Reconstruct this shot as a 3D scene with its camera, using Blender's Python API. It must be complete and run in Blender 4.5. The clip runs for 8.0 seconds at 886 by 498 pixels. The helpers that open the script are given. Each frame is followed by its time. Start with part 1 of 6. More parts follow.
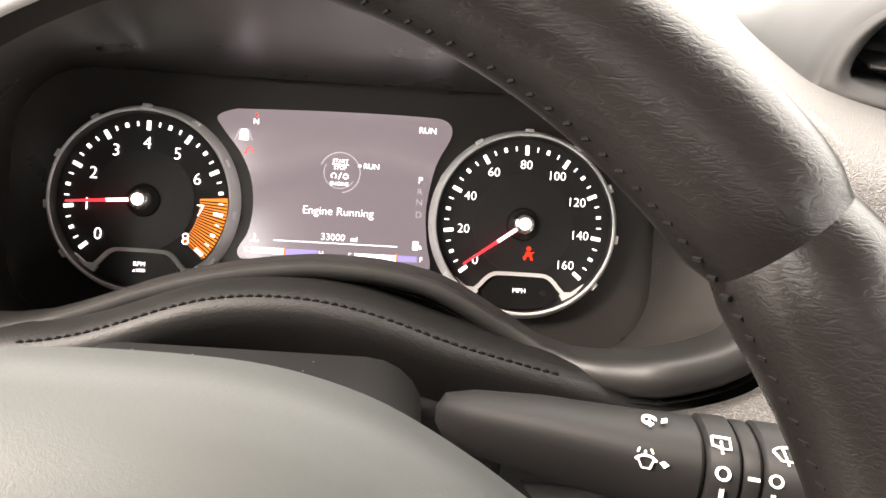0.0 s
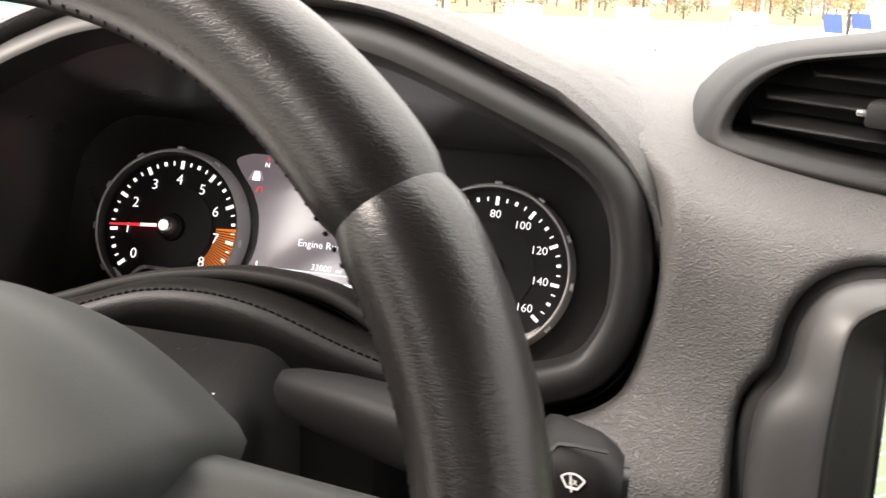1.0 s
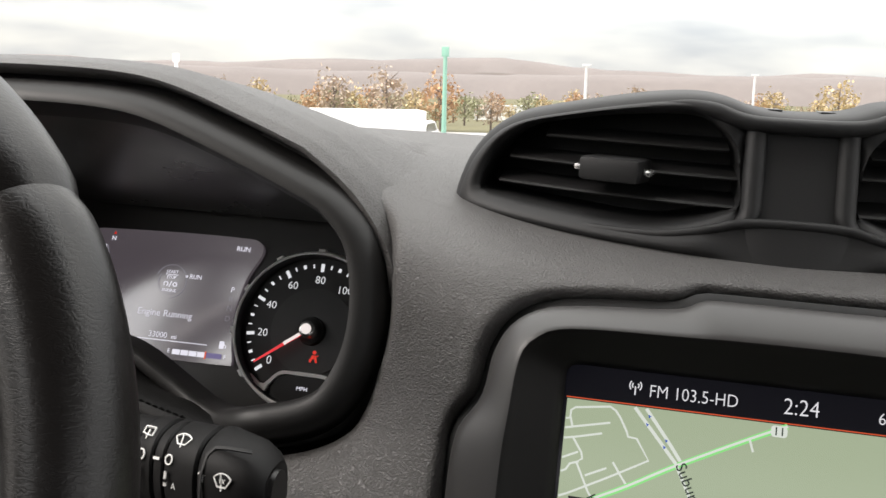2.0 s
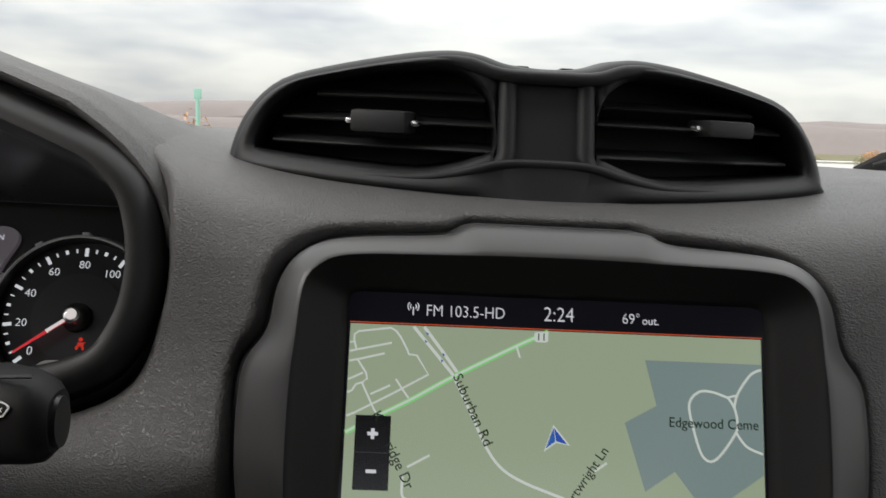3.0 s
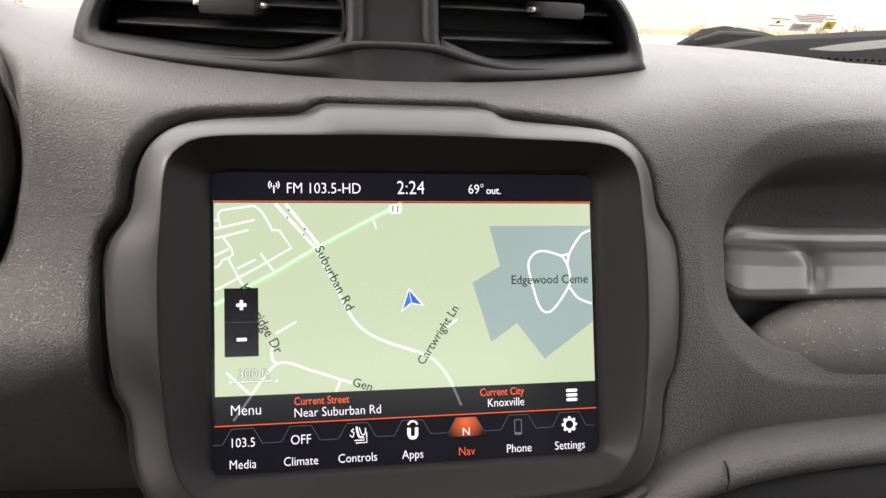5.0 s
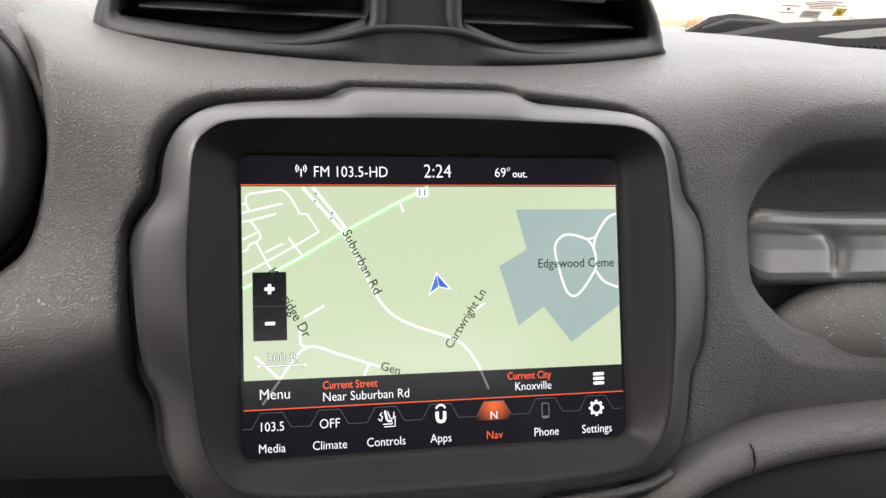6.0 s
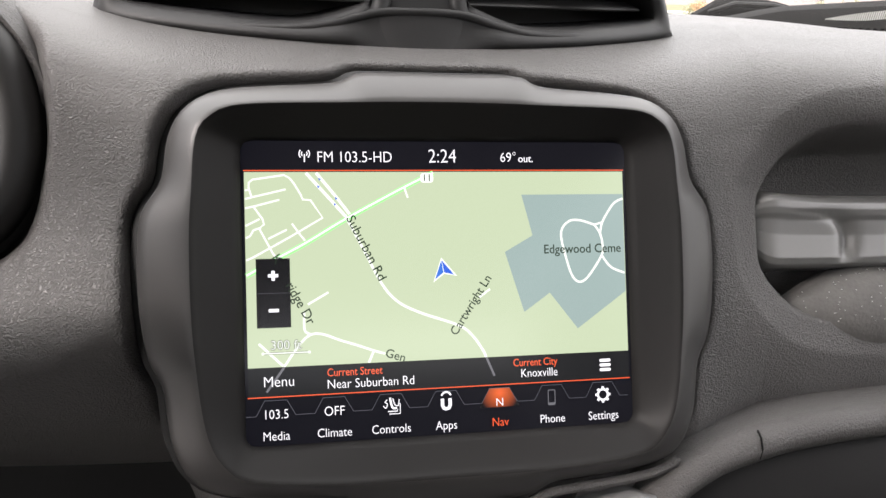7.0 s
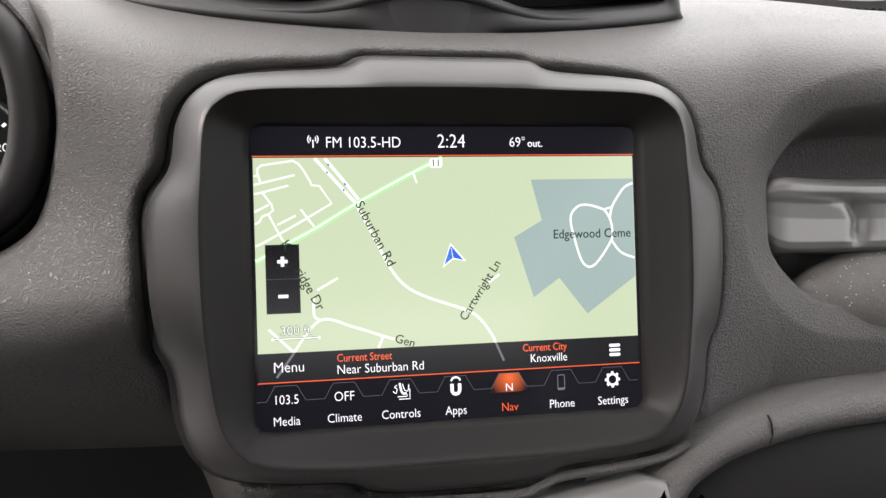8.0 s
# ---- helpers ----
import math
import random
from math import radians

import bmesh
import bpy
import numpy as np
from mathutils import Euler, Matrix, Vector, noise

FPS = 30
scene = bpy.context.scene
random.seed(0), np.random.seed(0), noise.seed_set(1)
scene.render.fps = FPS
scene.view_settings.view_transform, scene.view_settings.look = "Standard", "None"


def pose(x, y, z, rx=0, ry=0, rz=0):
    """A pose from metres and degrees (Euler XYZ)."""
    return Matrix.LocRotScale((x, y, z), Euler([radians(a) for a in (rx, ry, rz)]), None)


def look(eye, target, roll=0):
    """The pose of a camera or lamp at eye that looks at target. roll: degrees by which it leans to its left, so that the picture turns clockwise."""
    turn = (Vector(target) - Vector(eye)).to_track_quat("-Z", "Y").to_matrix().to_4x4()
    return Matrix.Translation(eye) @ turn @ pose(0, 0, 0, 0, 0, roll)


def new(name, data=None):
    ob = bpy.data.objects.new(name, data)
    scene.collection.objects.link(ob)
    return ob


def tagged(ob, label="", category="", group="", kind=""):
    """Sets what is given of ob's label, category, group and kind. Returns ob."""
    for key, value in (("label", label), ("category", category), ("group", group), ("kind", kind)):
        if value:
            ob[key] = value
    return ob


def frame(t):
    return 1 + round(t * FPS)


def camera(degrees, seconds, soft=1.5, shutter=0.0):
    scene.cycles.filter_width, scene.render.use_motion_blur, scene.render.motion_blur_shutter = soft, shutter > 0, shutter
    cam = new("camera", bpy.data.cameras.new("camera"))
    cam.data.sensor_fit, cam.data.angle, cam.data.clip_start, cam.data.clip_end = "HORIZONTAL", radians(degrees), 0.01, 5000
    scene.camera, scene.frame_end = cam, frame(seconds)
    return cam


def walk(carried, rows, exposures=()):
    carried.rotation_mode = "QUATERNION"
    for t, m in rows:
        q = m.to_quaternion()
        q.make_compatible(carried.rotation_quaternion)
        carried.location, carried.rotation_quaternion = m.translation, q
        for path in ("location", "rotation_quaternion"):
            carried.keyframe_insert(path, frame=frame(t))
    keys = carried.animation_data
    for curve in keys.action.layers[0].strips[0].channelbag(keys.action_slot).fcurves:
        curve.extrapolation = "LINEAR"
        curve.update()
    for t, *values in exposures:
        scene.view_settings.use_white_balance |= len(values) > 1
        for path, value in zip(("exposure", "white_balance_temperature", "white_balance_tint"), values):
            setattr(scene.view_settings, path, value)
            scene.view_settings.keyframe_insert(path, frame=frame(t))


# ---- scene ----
cam = camera(52.5, 8.0, shutter=0.15)
PATH = [
    (0, (-0.321, -0.278, 1.192), (-0.278, 1.551, 0.383), 4.2),
    (0.5, (-0.27, -0.309, 1.189), (-0.483, 1.541, 0.459), 3.8),
    (1, (-0.185, -0.324, 1.189), (-0.576, 1.53, 0.548), 3.3),
    (1.5, (-0.087, -0.334, 1.186), (-0.553, 1.544, 0.678), 3.2),
    (1.7, (-0.065, -0.335, 1.182), (-0.533, 1.554, 0.719), 3.0),
    (2.8, (-0.065, -0.344, 1.14), (-0.092, 1.637, 0.865), 3.1),
    (3, (-0.067, -0.361, 1.132), (0.03, 1.617, 0.856), 3.0),
    (3.5, (-0.087, -0.373, 1.116), (0.218, 1.574, 0.777), 3.0),
    (4, (-0.09, -0.382, 1.12), (0.288, 1.525, 0.649), 3.1),
    (4.2, (-0.072, -0.388, 1.132), (0.327, 1.51, 0.646), 3.1),
    (5.5, (-0.08, -0.387, 1.135), (0.362, 1.49, 0.605), 2.9),
    (6, (-0.087, -0.385, 1.13), (0.357, 1.49, 0.596), 2.8),
    (6.5, (-0.087, -0.384, 1.131), (0.364, 1.486, 0.583), 2.8),
    (7, (-0.087, -0.381, 1.129), (0.35, 1.486, 0.564), 2.6),
    (7.5, (-0.084, -0.38, 1.129), (0.342, 1.484, 0.541), 2.4),
    (8, (-0.087, -0.38, 1.13), (0.33, 1.48, 0.527), 2.3),
]
walk(cam, [(t, look(eye, target, roll)) for t, eye, target, roll in PATH],
     exposures=[(0.0, 2.85, 7250, 12), (0.5, 2.3, 7200, 12), (1.0, 1.85, 7000, 12), (1.5, 1.25, 6600, 11), (1.7, 1.0, 6600, 10), (2.8, 0.2, 6400, 8), (3.0, 0.2, 6400, 8), (3.5, 0.42, 6400, 8), (4.0, 1.42, 6750, 13), (4.2, 1.43, 6750, 13), (5.5, 1.48, 6550, 12), (8.0, 1.5, 6550, 12)])


# ---- world and sun: bright overcast afternoon ----
world = bpy.data.worlds.new("overcast_sky")
scene.world = world
world.use_nodes = True
wn, wl = world.node_tree.nodes, world.node_tree.links
wn.clear()
sky = wn.new("ShaderNodeTexSky")
sky.sky_type, sky.sun_disc = "NISHITA", False
sky.sun_elevation, sky.sun_rotation = radians(37.5), radians(-115)
bg_sky = wn.new("ShaderNodeBackground")
bg_sky.inputs[1].default_value = 0.12
wl.new(sky.outputs[0], bg_sky.inputs[0])
wco = wn.new("ShaderNodeTexCoord")
wmap = wn.new("ShaderNodeMapping")
wmap.inputs["Scale"].default_value = (1.6, 1.6, 7.0)
wl.new(wco.outputs["Generated"], wmap.inputs[0])
wnoise = wn.new("ShaderNodeTexNoise")
wnoise.inputs["Scale"].default_value, wnoise.inputs["Detail"].default_value = 2.6, 7.0
wl.new(wmap.outputs[0], wnoise.inputs[0])
wramp = wn.new("ShaderNodeValToRGB")
wramp.color_ramp.elements[0].position, wramp.color_ramp.elements[0].color = 0.34, (0.56, 0.57, 0.62, 1)
wramp.color_ramp.elements[1].position, wramp.color_ramp.elements[1].color = 0.6, (1.0, 0.965, 0.92, 1)
wl.new(wnoise.outputs[0], wramp.inputs[0])
bg_cloud = wn.new("ShaderNodeBackground")
wsep = wn.new("ShaderNodeSeparateXYZ")
wl.new(wco.outputs["Generated"], wsep.inputs[0])
# an overcast sky is about three times as bright overhead as at the horizon
wrise = wn.new("ShaderNodeMapRange")
wrise.inputs[3].default_value, wrise.inputs[4].default_value = 0.78, 3.55
wl.new(wsep.outputs[2], wrise.inputs[0])
wl.new(wrise.outputs[0], bg_cloud.inputs[1])
wl.new(wramp.outputs[0], bg_cloud.inputs[0])
wmix = wn.new("ShaderNodeMixShader")
wmix.inputs[0].default_value = 0.86
wl.new(bg_sky.outputs[0], wmix.inputs[1])
wl.new(bg_cloud.outputs[0], wmix.inputs[2])
wout = wn.new("ShaderNodeOutputWorld")
wl.new(wmix.outputs[0], wout.inputs[0])

sun = new("sun", bpy.data.lights.new("sun", "SUN"))
sun.data.energy, sun.data.angle, sun.data.color = 2.6, radians(24), (1.0, 0.92, 0.87)
sun.matrix_world = look((-6.5, -3.0, 6.5), (0, 0, 1.0))


# ---- materials ----
def material(name, colour, rough=0.5, metal=0.0, grain=0.0, cell=0.002, kind="noise", vary=0.15, spec=0.5, blotch=0.05, coat=0.0):
    """A surface with colour variation at two scales and a fine relief. cell: size of the relief in metres."""
    m = bpy.data.materials.new(name)
    m.use_nodes = True
    n, l = m.node_tree.nodes, m.node_tree.links
    b = n["Principled BSDF"]
    b.inputs["Roughness"].default_value, b.inputs["Metallic"].default_value = rough, metal
    b.inputs["Specular IOR Level"].default_value = spec
    b.inputs["Coat Weight"].default_value = coat
    co = n.new("ShaderNodeTexCoord")
    big = n.new("ShaderNodeTexNoise")
    big.inputs["Scale"].default_value, big.inputs["Detail"].default_value = 1 / blotch, 5
    l.new(co.outputs["Object"], big.inputs[0])
    fine = n.new("ShaderNodeTexNoise")
    fine.inputs["Scale"].default_value, fine.inputs["Detail"].default_value = 1 / (cell * 1.3), 4
    l.new(co.outputs["Object"], fine.inputs[0])
    both = n.new("ShaderNodeMath")
    both.operation = "MULTIPLY_ADD"
    both.inputs[1].default_value = 0.6
    l.new(big.outputs[0], both.inputs[0])
    half = n.new("ShaderNodeMath")
    half.operation, half.inputs[1].default_value = "MULTIPLY", 0.4
    l.new(fine.outputs[0], half.inputs[0])
    l.new(half.outputs[0], both.inputs[2])
    ramp = n.new("ShaderNodeMix")
    ramp.data_type = "RGBA"
    lo, hi = [c * (1 - vary) for c in colour], [min(1, c * (1 + vary)) for c in colour]
    ramp.inputs[6].default_value, ramp.inputs[7].default_value = (*lo, 1), (*hi, 1)
    l.new(both.outputs[0], ramp.inputs[0])
    l.new(ramp.outputs[2], b.inputs["Base Color"])
    rr = n.new("ShaderNodeMapRange")
    rr.inputs[3].default_value, rr.inputs[4].default_value = max(0.02, rough - 0.08), min(1, rough + 0.08)
    l.new(big.outputs[0], rr.inputs[0])
    l.new(rr.outputs[0], b.inputs["Roughness"])
    if grain:
        bump = n.new("ShaderNodeBump")
        bump.inputs["Distance"].default_value = cell * 0.4
        bump.inputs["Strength"].default_value = grain
        if kind == "leather":
            squeeze = n.new("ShaderNodeMapping")
            squeeze.inputs["Scale"].default_value = (0.82, 1.0, 1.0)
            l.new(co.outputs["Object"], squeeze.inputs[0])
            crease = n.new("ShaderNodeTexNoise")
            crease.inputs["Scale"].default_value, crease.inputs["Detail"].default_value = 1.2 / cell, 2
            crease.inputs["Distortion"].default_value = 0.5
            l.new(squeeze.outputs[0], crease.inputs[0])
            level = n.new("ShaderNodeMath")
            level.operation, level.inputs[1].default_value = "SUBTRACT", 0.5
            l.new(crease.outputs[0], level.inputs[0])
            valley = n.new("ShaderNodeMath")
            valley.operation = "ABSOLUTE"
            l.new(level.outputs[0], valley.inputs[0])
            lift = n.new("ShaderNodeMapRange")
            lift.interpolation_type, lift.inputs[2].default_value = "SMOOTHSTEP", 0.15
            l.new(valley.outputs[0], lift.inputs[0])
            mixh = n.new("ShaderNodeMath")
            mixh.operation, mixh.inputs[1].default_value = "MULTIPLY_ADD", 0.8
            l.new(lift.outputs[0], mixh.inputs[0])
            l.new(half.outputs[0], mixh.inputs[2])
            l.new(mixh.outputs[0], bump.inputs["Height"])
        elif kind == "wrinkle":
            # fine creases across the grip, over a soft unevenness
            squeeze = n.new("ShaderNodeMapping")
            squeeze.inputs["Scale"].default_value = (0.35, 0.6, 1.0)
            l.new(co.outputs["Object"], squeeze.inputs[0])
            crease = n.new("ShaderNodeTexNoise")
            crease.inputs["Scale"].default_value, crease.inputs["Detail"].default_value = 0.75 / cell, 4
            crease.inputs["Distortion"].default_value = 0.6
            l.new(squeeze.outputs[0], crease.inputs[0])
            level = n.new("ShaderNodeMath")
            level.operation, level.inputs[1].default_value = "SUBTRACT", 0.5
            l.new(crease.outputs[0], level.inputs[0])
            valley = n.new("ShaderNodeMath")
            valley.operation = "ABSOLUTE"
            l.new(level.outputs[0], valley.inputs[0])
            soft = n.new("ShaderNodeMapRange")
            soft.interpolation_type, soft.inputs[2].default_value = "SMOOTHSTEP", 0.10
            l.new(valley.outputs[0], soft.inputs[0])
            l.new(soft.outputs[0], bump.inputs["Height"])
            bump.inputs["Distance"].default_value = cell * 0.3
        else:
            l.new(fine.outputs[0], bump.inputs["Height"])
        l.new(bump.outputs[0], b.inputs["Normal"])
    return m


def glow(name, colour, strength=1.0, rough=0.25, glare=0.5):
    """A lit part of a display, behind a smooth front."""
    m = bpy.data.materials.new(name)
    m.use_nodes = True
    b = m.node_tree.nodes["Principled BSDF"]
    b.inputs["Base Color"].default_value = (0.01, 0.01, 0.012, 1)
    b.inputs["Roughness"].default_value = rough
    b.inputs["Specular IOR Level"].default_value = glare
    if glare > 0.9:
        b.inputs["Coat Weight"].default_value, b.inputs["Coat Roughness"].default_value, b.inputs["Coat IOR"].default_value = 1.0, 0.14, 2.2
    b.inputs["Emission Color"].default_value = (*colour, 1)
    b.inputs["Emission Strength"].default_value = strength
    return m


DASH = material("soft_touch_dash", (0.090, 0.086, 0.0835), 0.48, grain=0.72, cell=0.0016, kind="leather", vary=0.14, spec=0.6, blotch=0.08)
WHEEL = material("wheel_leather", (0.009, 0.0078, 0.0073), 0.30, grain=0.14, cell=0.0012, kind="wrinkle", vary=0.25, spec=0.4, blotch=0.03)
PADM = material("airbag_plastic", (0.040, 0.0435, 0.042), 0.55, grain=0.1, cell=0.0012, kind="leather", vary=0.08, spec=0.35)
BROWM = material("brow_leather", (0.006, 0.0057, 0.0055), 0.5, grain=0.2, cell=0.0015, kind="leather", vary=0.2, spec=0.3)
THREAD = material("black_thread", (0.006, 0.006, 0.006), 0.8, grain=0.3, cell=0.0006, spec=0.1)
SATIN = material("satin_dark_plastic", (0.046, 0.044, 0.043), 0.42, grain=0.05, cell=0.0007, vary=0.06, spec=0.55)
RIMM = material("hood_rim_plastic", (0.014, 0.0133, 0.0128), 0.5, grain=0.05, cell=0.0007, vary=0.08, spec=0.38)
LINER = material("dial_hollow_plastic", (0.030, 0.0275, 0.0255), 0.30, grain=0.04, cell=0.0007, vary=0.08, spec=0.5)
SHELL = material("column_black_plastic", (0.009, 0.0088, 0.0088), 0.6, grain=0.3, cell=0.001, vary=0.3, spec=0.18)
BLACK = material("black_plastic", (0.008, 0.0077, 0.0077), 0.55, grain=0.15, cell=0.0008, vary=0.2, spec=0.18)
DEEP = material("matt_black_plastic", (0.01, 0.01, 0.01), 0.65, grain=0.1, cell=0.001, vary=0.2)
RECESS = material("recess_black_plastic", (0.014, 0.0133, 0.013), 0.42, vary=0.1, spec=0.14)
GLOSSB = material("gloss_black_plastic", (0.014, 0.0132, 0.013), 0.34, vary=0.15, spec=0.35)
BOLST = material("gritty_grey_bolster", (0.14, 0.135, 0.128), 0.75, grain=0.6, cell=0.0014, vary=0.45, blotch=0.012)
VENTM = material("vent_plastic", (0.013, 0.0127, 0.013), 0.58, grain=0.15, cell=0.0008, vary=0.12)
HANDLE = material("silver_grey_plastic", (0.17, 0.168, 0.164), 0.34, grain=0.06, cell=0.0007, vary=0.06, spec=0.9)
CONSOLE = material("grey_console_plastic", (0.2, 0.2, 0.2), 0.4, grain=0.06, cell=0.0007, vary=0.06)
CHROME = material("chrome", (0.8, 0.79, 0.78), 0.18, metal=0.8, vary=0.05)
RINGM = material("brushed_silver", (0.95, 0.94, 0.93), 0.45, metal=0.0, grain=0.1, cell=0.0005, vary=0.08)
DIAL = material("dial_black", (0.014, 0.013, 0.013), 0.5, grain=0.1, cell=0.0006, vary=0.2)
DIALC = material("dial_centre", (0.022, 0.021, 0.021), 0.4, vary=0.15)
SPEED = glow("dial_white", (0.95, 0.96, 1.0), 0.50)
NEEDLE = glow("needle_red", (1.0, 0.03, 0.045), 0.42)
NEEDW = glow("needle_white", (1.0, 0.9, 0.88), 0.55)
ORANGE = glow("redline_orange", (1.0, 0.24, 0.012), 0.24)
LAMPR = glow("warning_red", (1.0, 0.03, 0.01), 0.36)
DISP = glow("info_display_ground", (0.17, 0.142, 0.165), 0.30, rough=0.10, glare=1.0)
DISPW = glow("info_display_white", (0.9, 0.88, 1.0), 0.56)
DISPG = glow("info_display_grey", (0.5, 0.47, 0.55), 0.24)
DISPB = glow("info_display_blue", (0.24, 0.2, 0.45), 0.36)
SCRN = glow("screen_ground", (0.08, 0.08, 0.14), 0.018, rough=0.1, glare=0.2)
MAPG = glow("map_green", (0.60, 0.70, 0.475), 0.385, rough=0.15)
MAPS = glow("map_shade", (0.32, 0.42, 0.40), 0.43, rough=0.15)
MAPW = glow("map_white", (0.93, 0.98, 0.9), 0.46, rough=0.15)
MAPV = glow("map_route_green", (0.35, 1.0, 0.3), 0.46, rough=0.15)
MAPB = glow("map_blue", (0.03, 0.12, 0.65), 0.45, rough=0.15)
MAPT = glow("map_dark_writing", (0.03, 0.06, 0.03), 0.25, rough=0.15)
MAPO = glow("map_outline_grey", (0.25, 0.3, 0.22), 0.12, rough=0.15)
BARK = glow("screen_bar", (0.05, 0.055, 0.055), 0.06, rough=0.15, glare=0.3)
UIW = glow("screen_white", (0.96, 0.95, 1.0), 0.50, rough=0.15)
UIG = glow("screen_grey", (0.45, 0.45, 0.5), 0.14, rough=0.15)
TABL = glow("screen_tab_line", (0.4, 0.4, 0.48), 0.10, rough=0.15)
UIO = glow("screen_orange", (1.0, 0.13, 0.04), 0.42, rough=0.15)
NAVG = glow("nav_orange", (0.95, 0.16, 0.03), 0.34, rough=0.15)
nn, nl = NAVG.node_tree.nodes, NAVG.node_tree.links
n_geo, n_dist, n_fade = nn.new("ShaderNodeNewGeometry"), nn.new("ShaderNodeVectorMath"), nn.new("ShaderNodeMapRange")
n_dist.operation = "DISTANCE"
n_dist.inputs[1].default_value = (0.0234, -0.0316, 0.9563)
n_fade.inputs[1].default_value, n_fade.inputs[2].default_value, n_fade.inputs[3].default_value, n_fade.inputs[4].default_value = 0.001, 0.0092, 0.34, 0.0
nl.new(n_geo.outputs["Position"], n_dist.inputs[0])
nl.new(n_dist.outputs["Value"], n_fade.inputs[0])
nl.new(n_fade.outputs[0], nn["Principled BSDF"].inputs["Emission Strength"])
ICON = material("white_print", (0.75, 0.75, 0.73), 0.5, vary=0.05)
PRINT = material("brown_print", (0.3, 0.2, 0.1), 0.7, vary=0.1)
GRILLE = material("pale_grey_grille", (0.45, 0.45, 0.43), 0.6, vary=0.1)
CLOTH = material("black_headliner", (0.035, 0.034, 0.033), 0.9, grain=0.3, cell=0.002, vary=0.1)
TRIM = material("dark_cabin_trim", (0.03, 0.03, 0.03), 0.6, grain=0.2, cell=0.002, vary=0.15)
GASKET = material("rubber_gasket", (0.008, 0.008, 0.008), 0.8, vary=0.2, spec=0.15)
ASPHALT = material("pale_worn_asphalt", (0.4, 0.385, 0.37), 0.9, grain=0.4, cell=0.02, vary=0.25, blotch=4.0)
GRASS = material("autumn_field", (0.11, 0.10, 0.045), 0.95, grain=0.3, cell=0.3, vary=0.4, blotch=25.0)
# distance haze is put into the hills' pale pinkish colour
HILLM = material("haze_tinted_wooded_hills", (0.165, 0.142, 0.134), 1.0, vary=0.3, cell=6.0, blotch=90.0)
WHITEP = material("white_paint", (0.78, 0.78, 0.77), 0.35, vary=0.05, blotch=1.0, cell=0.05)
GREYP = material("grey_car_paint", (0.32, 0.33, 0.35), 0.3, vary=0.08, blotch=0.5, cell=0.02)
REDP = material("dark_red_paint", (0.3, 0.03, 0.03), 0.3, vary=0.08, blotch=0.5, cell=0.02)
BLUEP = material("blue_paint", (0.03, 0.07, 0.38), 0.4, vary=0.08, blotch=0.5, cell=0.02)
GREENP = material("green_paint", (0.2, 0.38, 0.3), 0.5, vary=0.1, blotch=0.5, cell=0.02)
CARGL = material("car_glass", (0.22, 0.23, 0.24), 0.1, metal=0.7, vary=0.1)
TYRE = material("tyre_rubber", (0.02, 0.02, 0.02), 0.8, vary=0.2)
POLEM = material("galvanised_pole", (0.5, 0.5, 0.49), 0.5, vary=0.1, blotch=1.0, cell=0.05)
BARKM = material("tree_bark", (0.12, 0.09, 0.07), 0.9, grain=0.5, cell=0.03, vary=0.3, blotch=0.4)
# autumn leaf colours, paled beyond real foliage to paint in haze
LEAFS = [material("leaf_" + n, c, 0.8, vary=0.35, blotch=2.0, cell=0.2) for n, c in
         (("rust", (0.52, 0.33, 0.19)), ("gold", (0.58, 0.46, 0.27)), ("green", (0.33, 0.33, 0.2)), ("brown", (0.48, 0.38, 0.3)))]
STICKY = material("yellow_paper", (0.75, 0.6, 0.05), 0.7, vary=0.06)


# ---- mesh tools ----
ROOTS = {}


def thing(name, at, label, category, group="", kind=""):
    ob = new(name)
    ob.location = at
    ob.empty_display_size = 0.05
    ROOTS[ob] = Vector(at)
    return tagged(ob, label, category, group, kind)


def root_of(ob):
    while ob.parent:
        ob = ob.parent
    return ob


def part(name, geo, mat, parent=None, label="", smooth=True, crease=40):
    """Links (vertices in the world, faces) as one mesh under a thing or a part."""
    verts, faces = geo
    off = ROOTS.get(root_of(parent), Vector()) if parent else Vector()
    me = bpy.data.meshes.new(name)
    me.from_pydata([tuple(Vector(v) - off) for v in verts], [], [tuple(int(i) for i in f) for f in faces])
    bm = bmesh.new()
    bm.from_mesh(me)
    bmesh.ops.recalc_face_normals(bm, faces=bm.faces)
    bm.to_mesh(me)
    bm.free()
    if smooth:
        me.shade_smooth()
        me.set_sharp_from_angle(angle=radians(crease))
    me.materials.append(mat)
    ob = new(name, me)
    if parent:
        ob.parent = parent
    if label:
        ob["label"] = label
    return ob


def join(*geos):
    verts, faces = [], []
    for v, f in geos:
        k = len(verts)
        verts += [tuple(p) for p in v]
        faces += [tuple(i + k for i in q) for q in f]
    return verts, faces


def loft(rings, closed=True, cap0=False, cap1=False):
    """Quads between rings of as many points each."""
    n = len(rings[0])
    verts = [tuple(p) for r in rings for p in r]
    faces = []
    for a in range(len(rings) - 1):
        for i in range(n if closed else n - 1):
            j = (i + 1) % n
            faces.append((a * n + i, a * n + j, (a + 1) * n + j, (a + 1) * n + i))
    if cap0:
        faces.append(tuple(range(n)))
    if cap1:
        faces.append(tuple((len(rings) - 1) * n + i for i in range(n)))
    return verts, faces


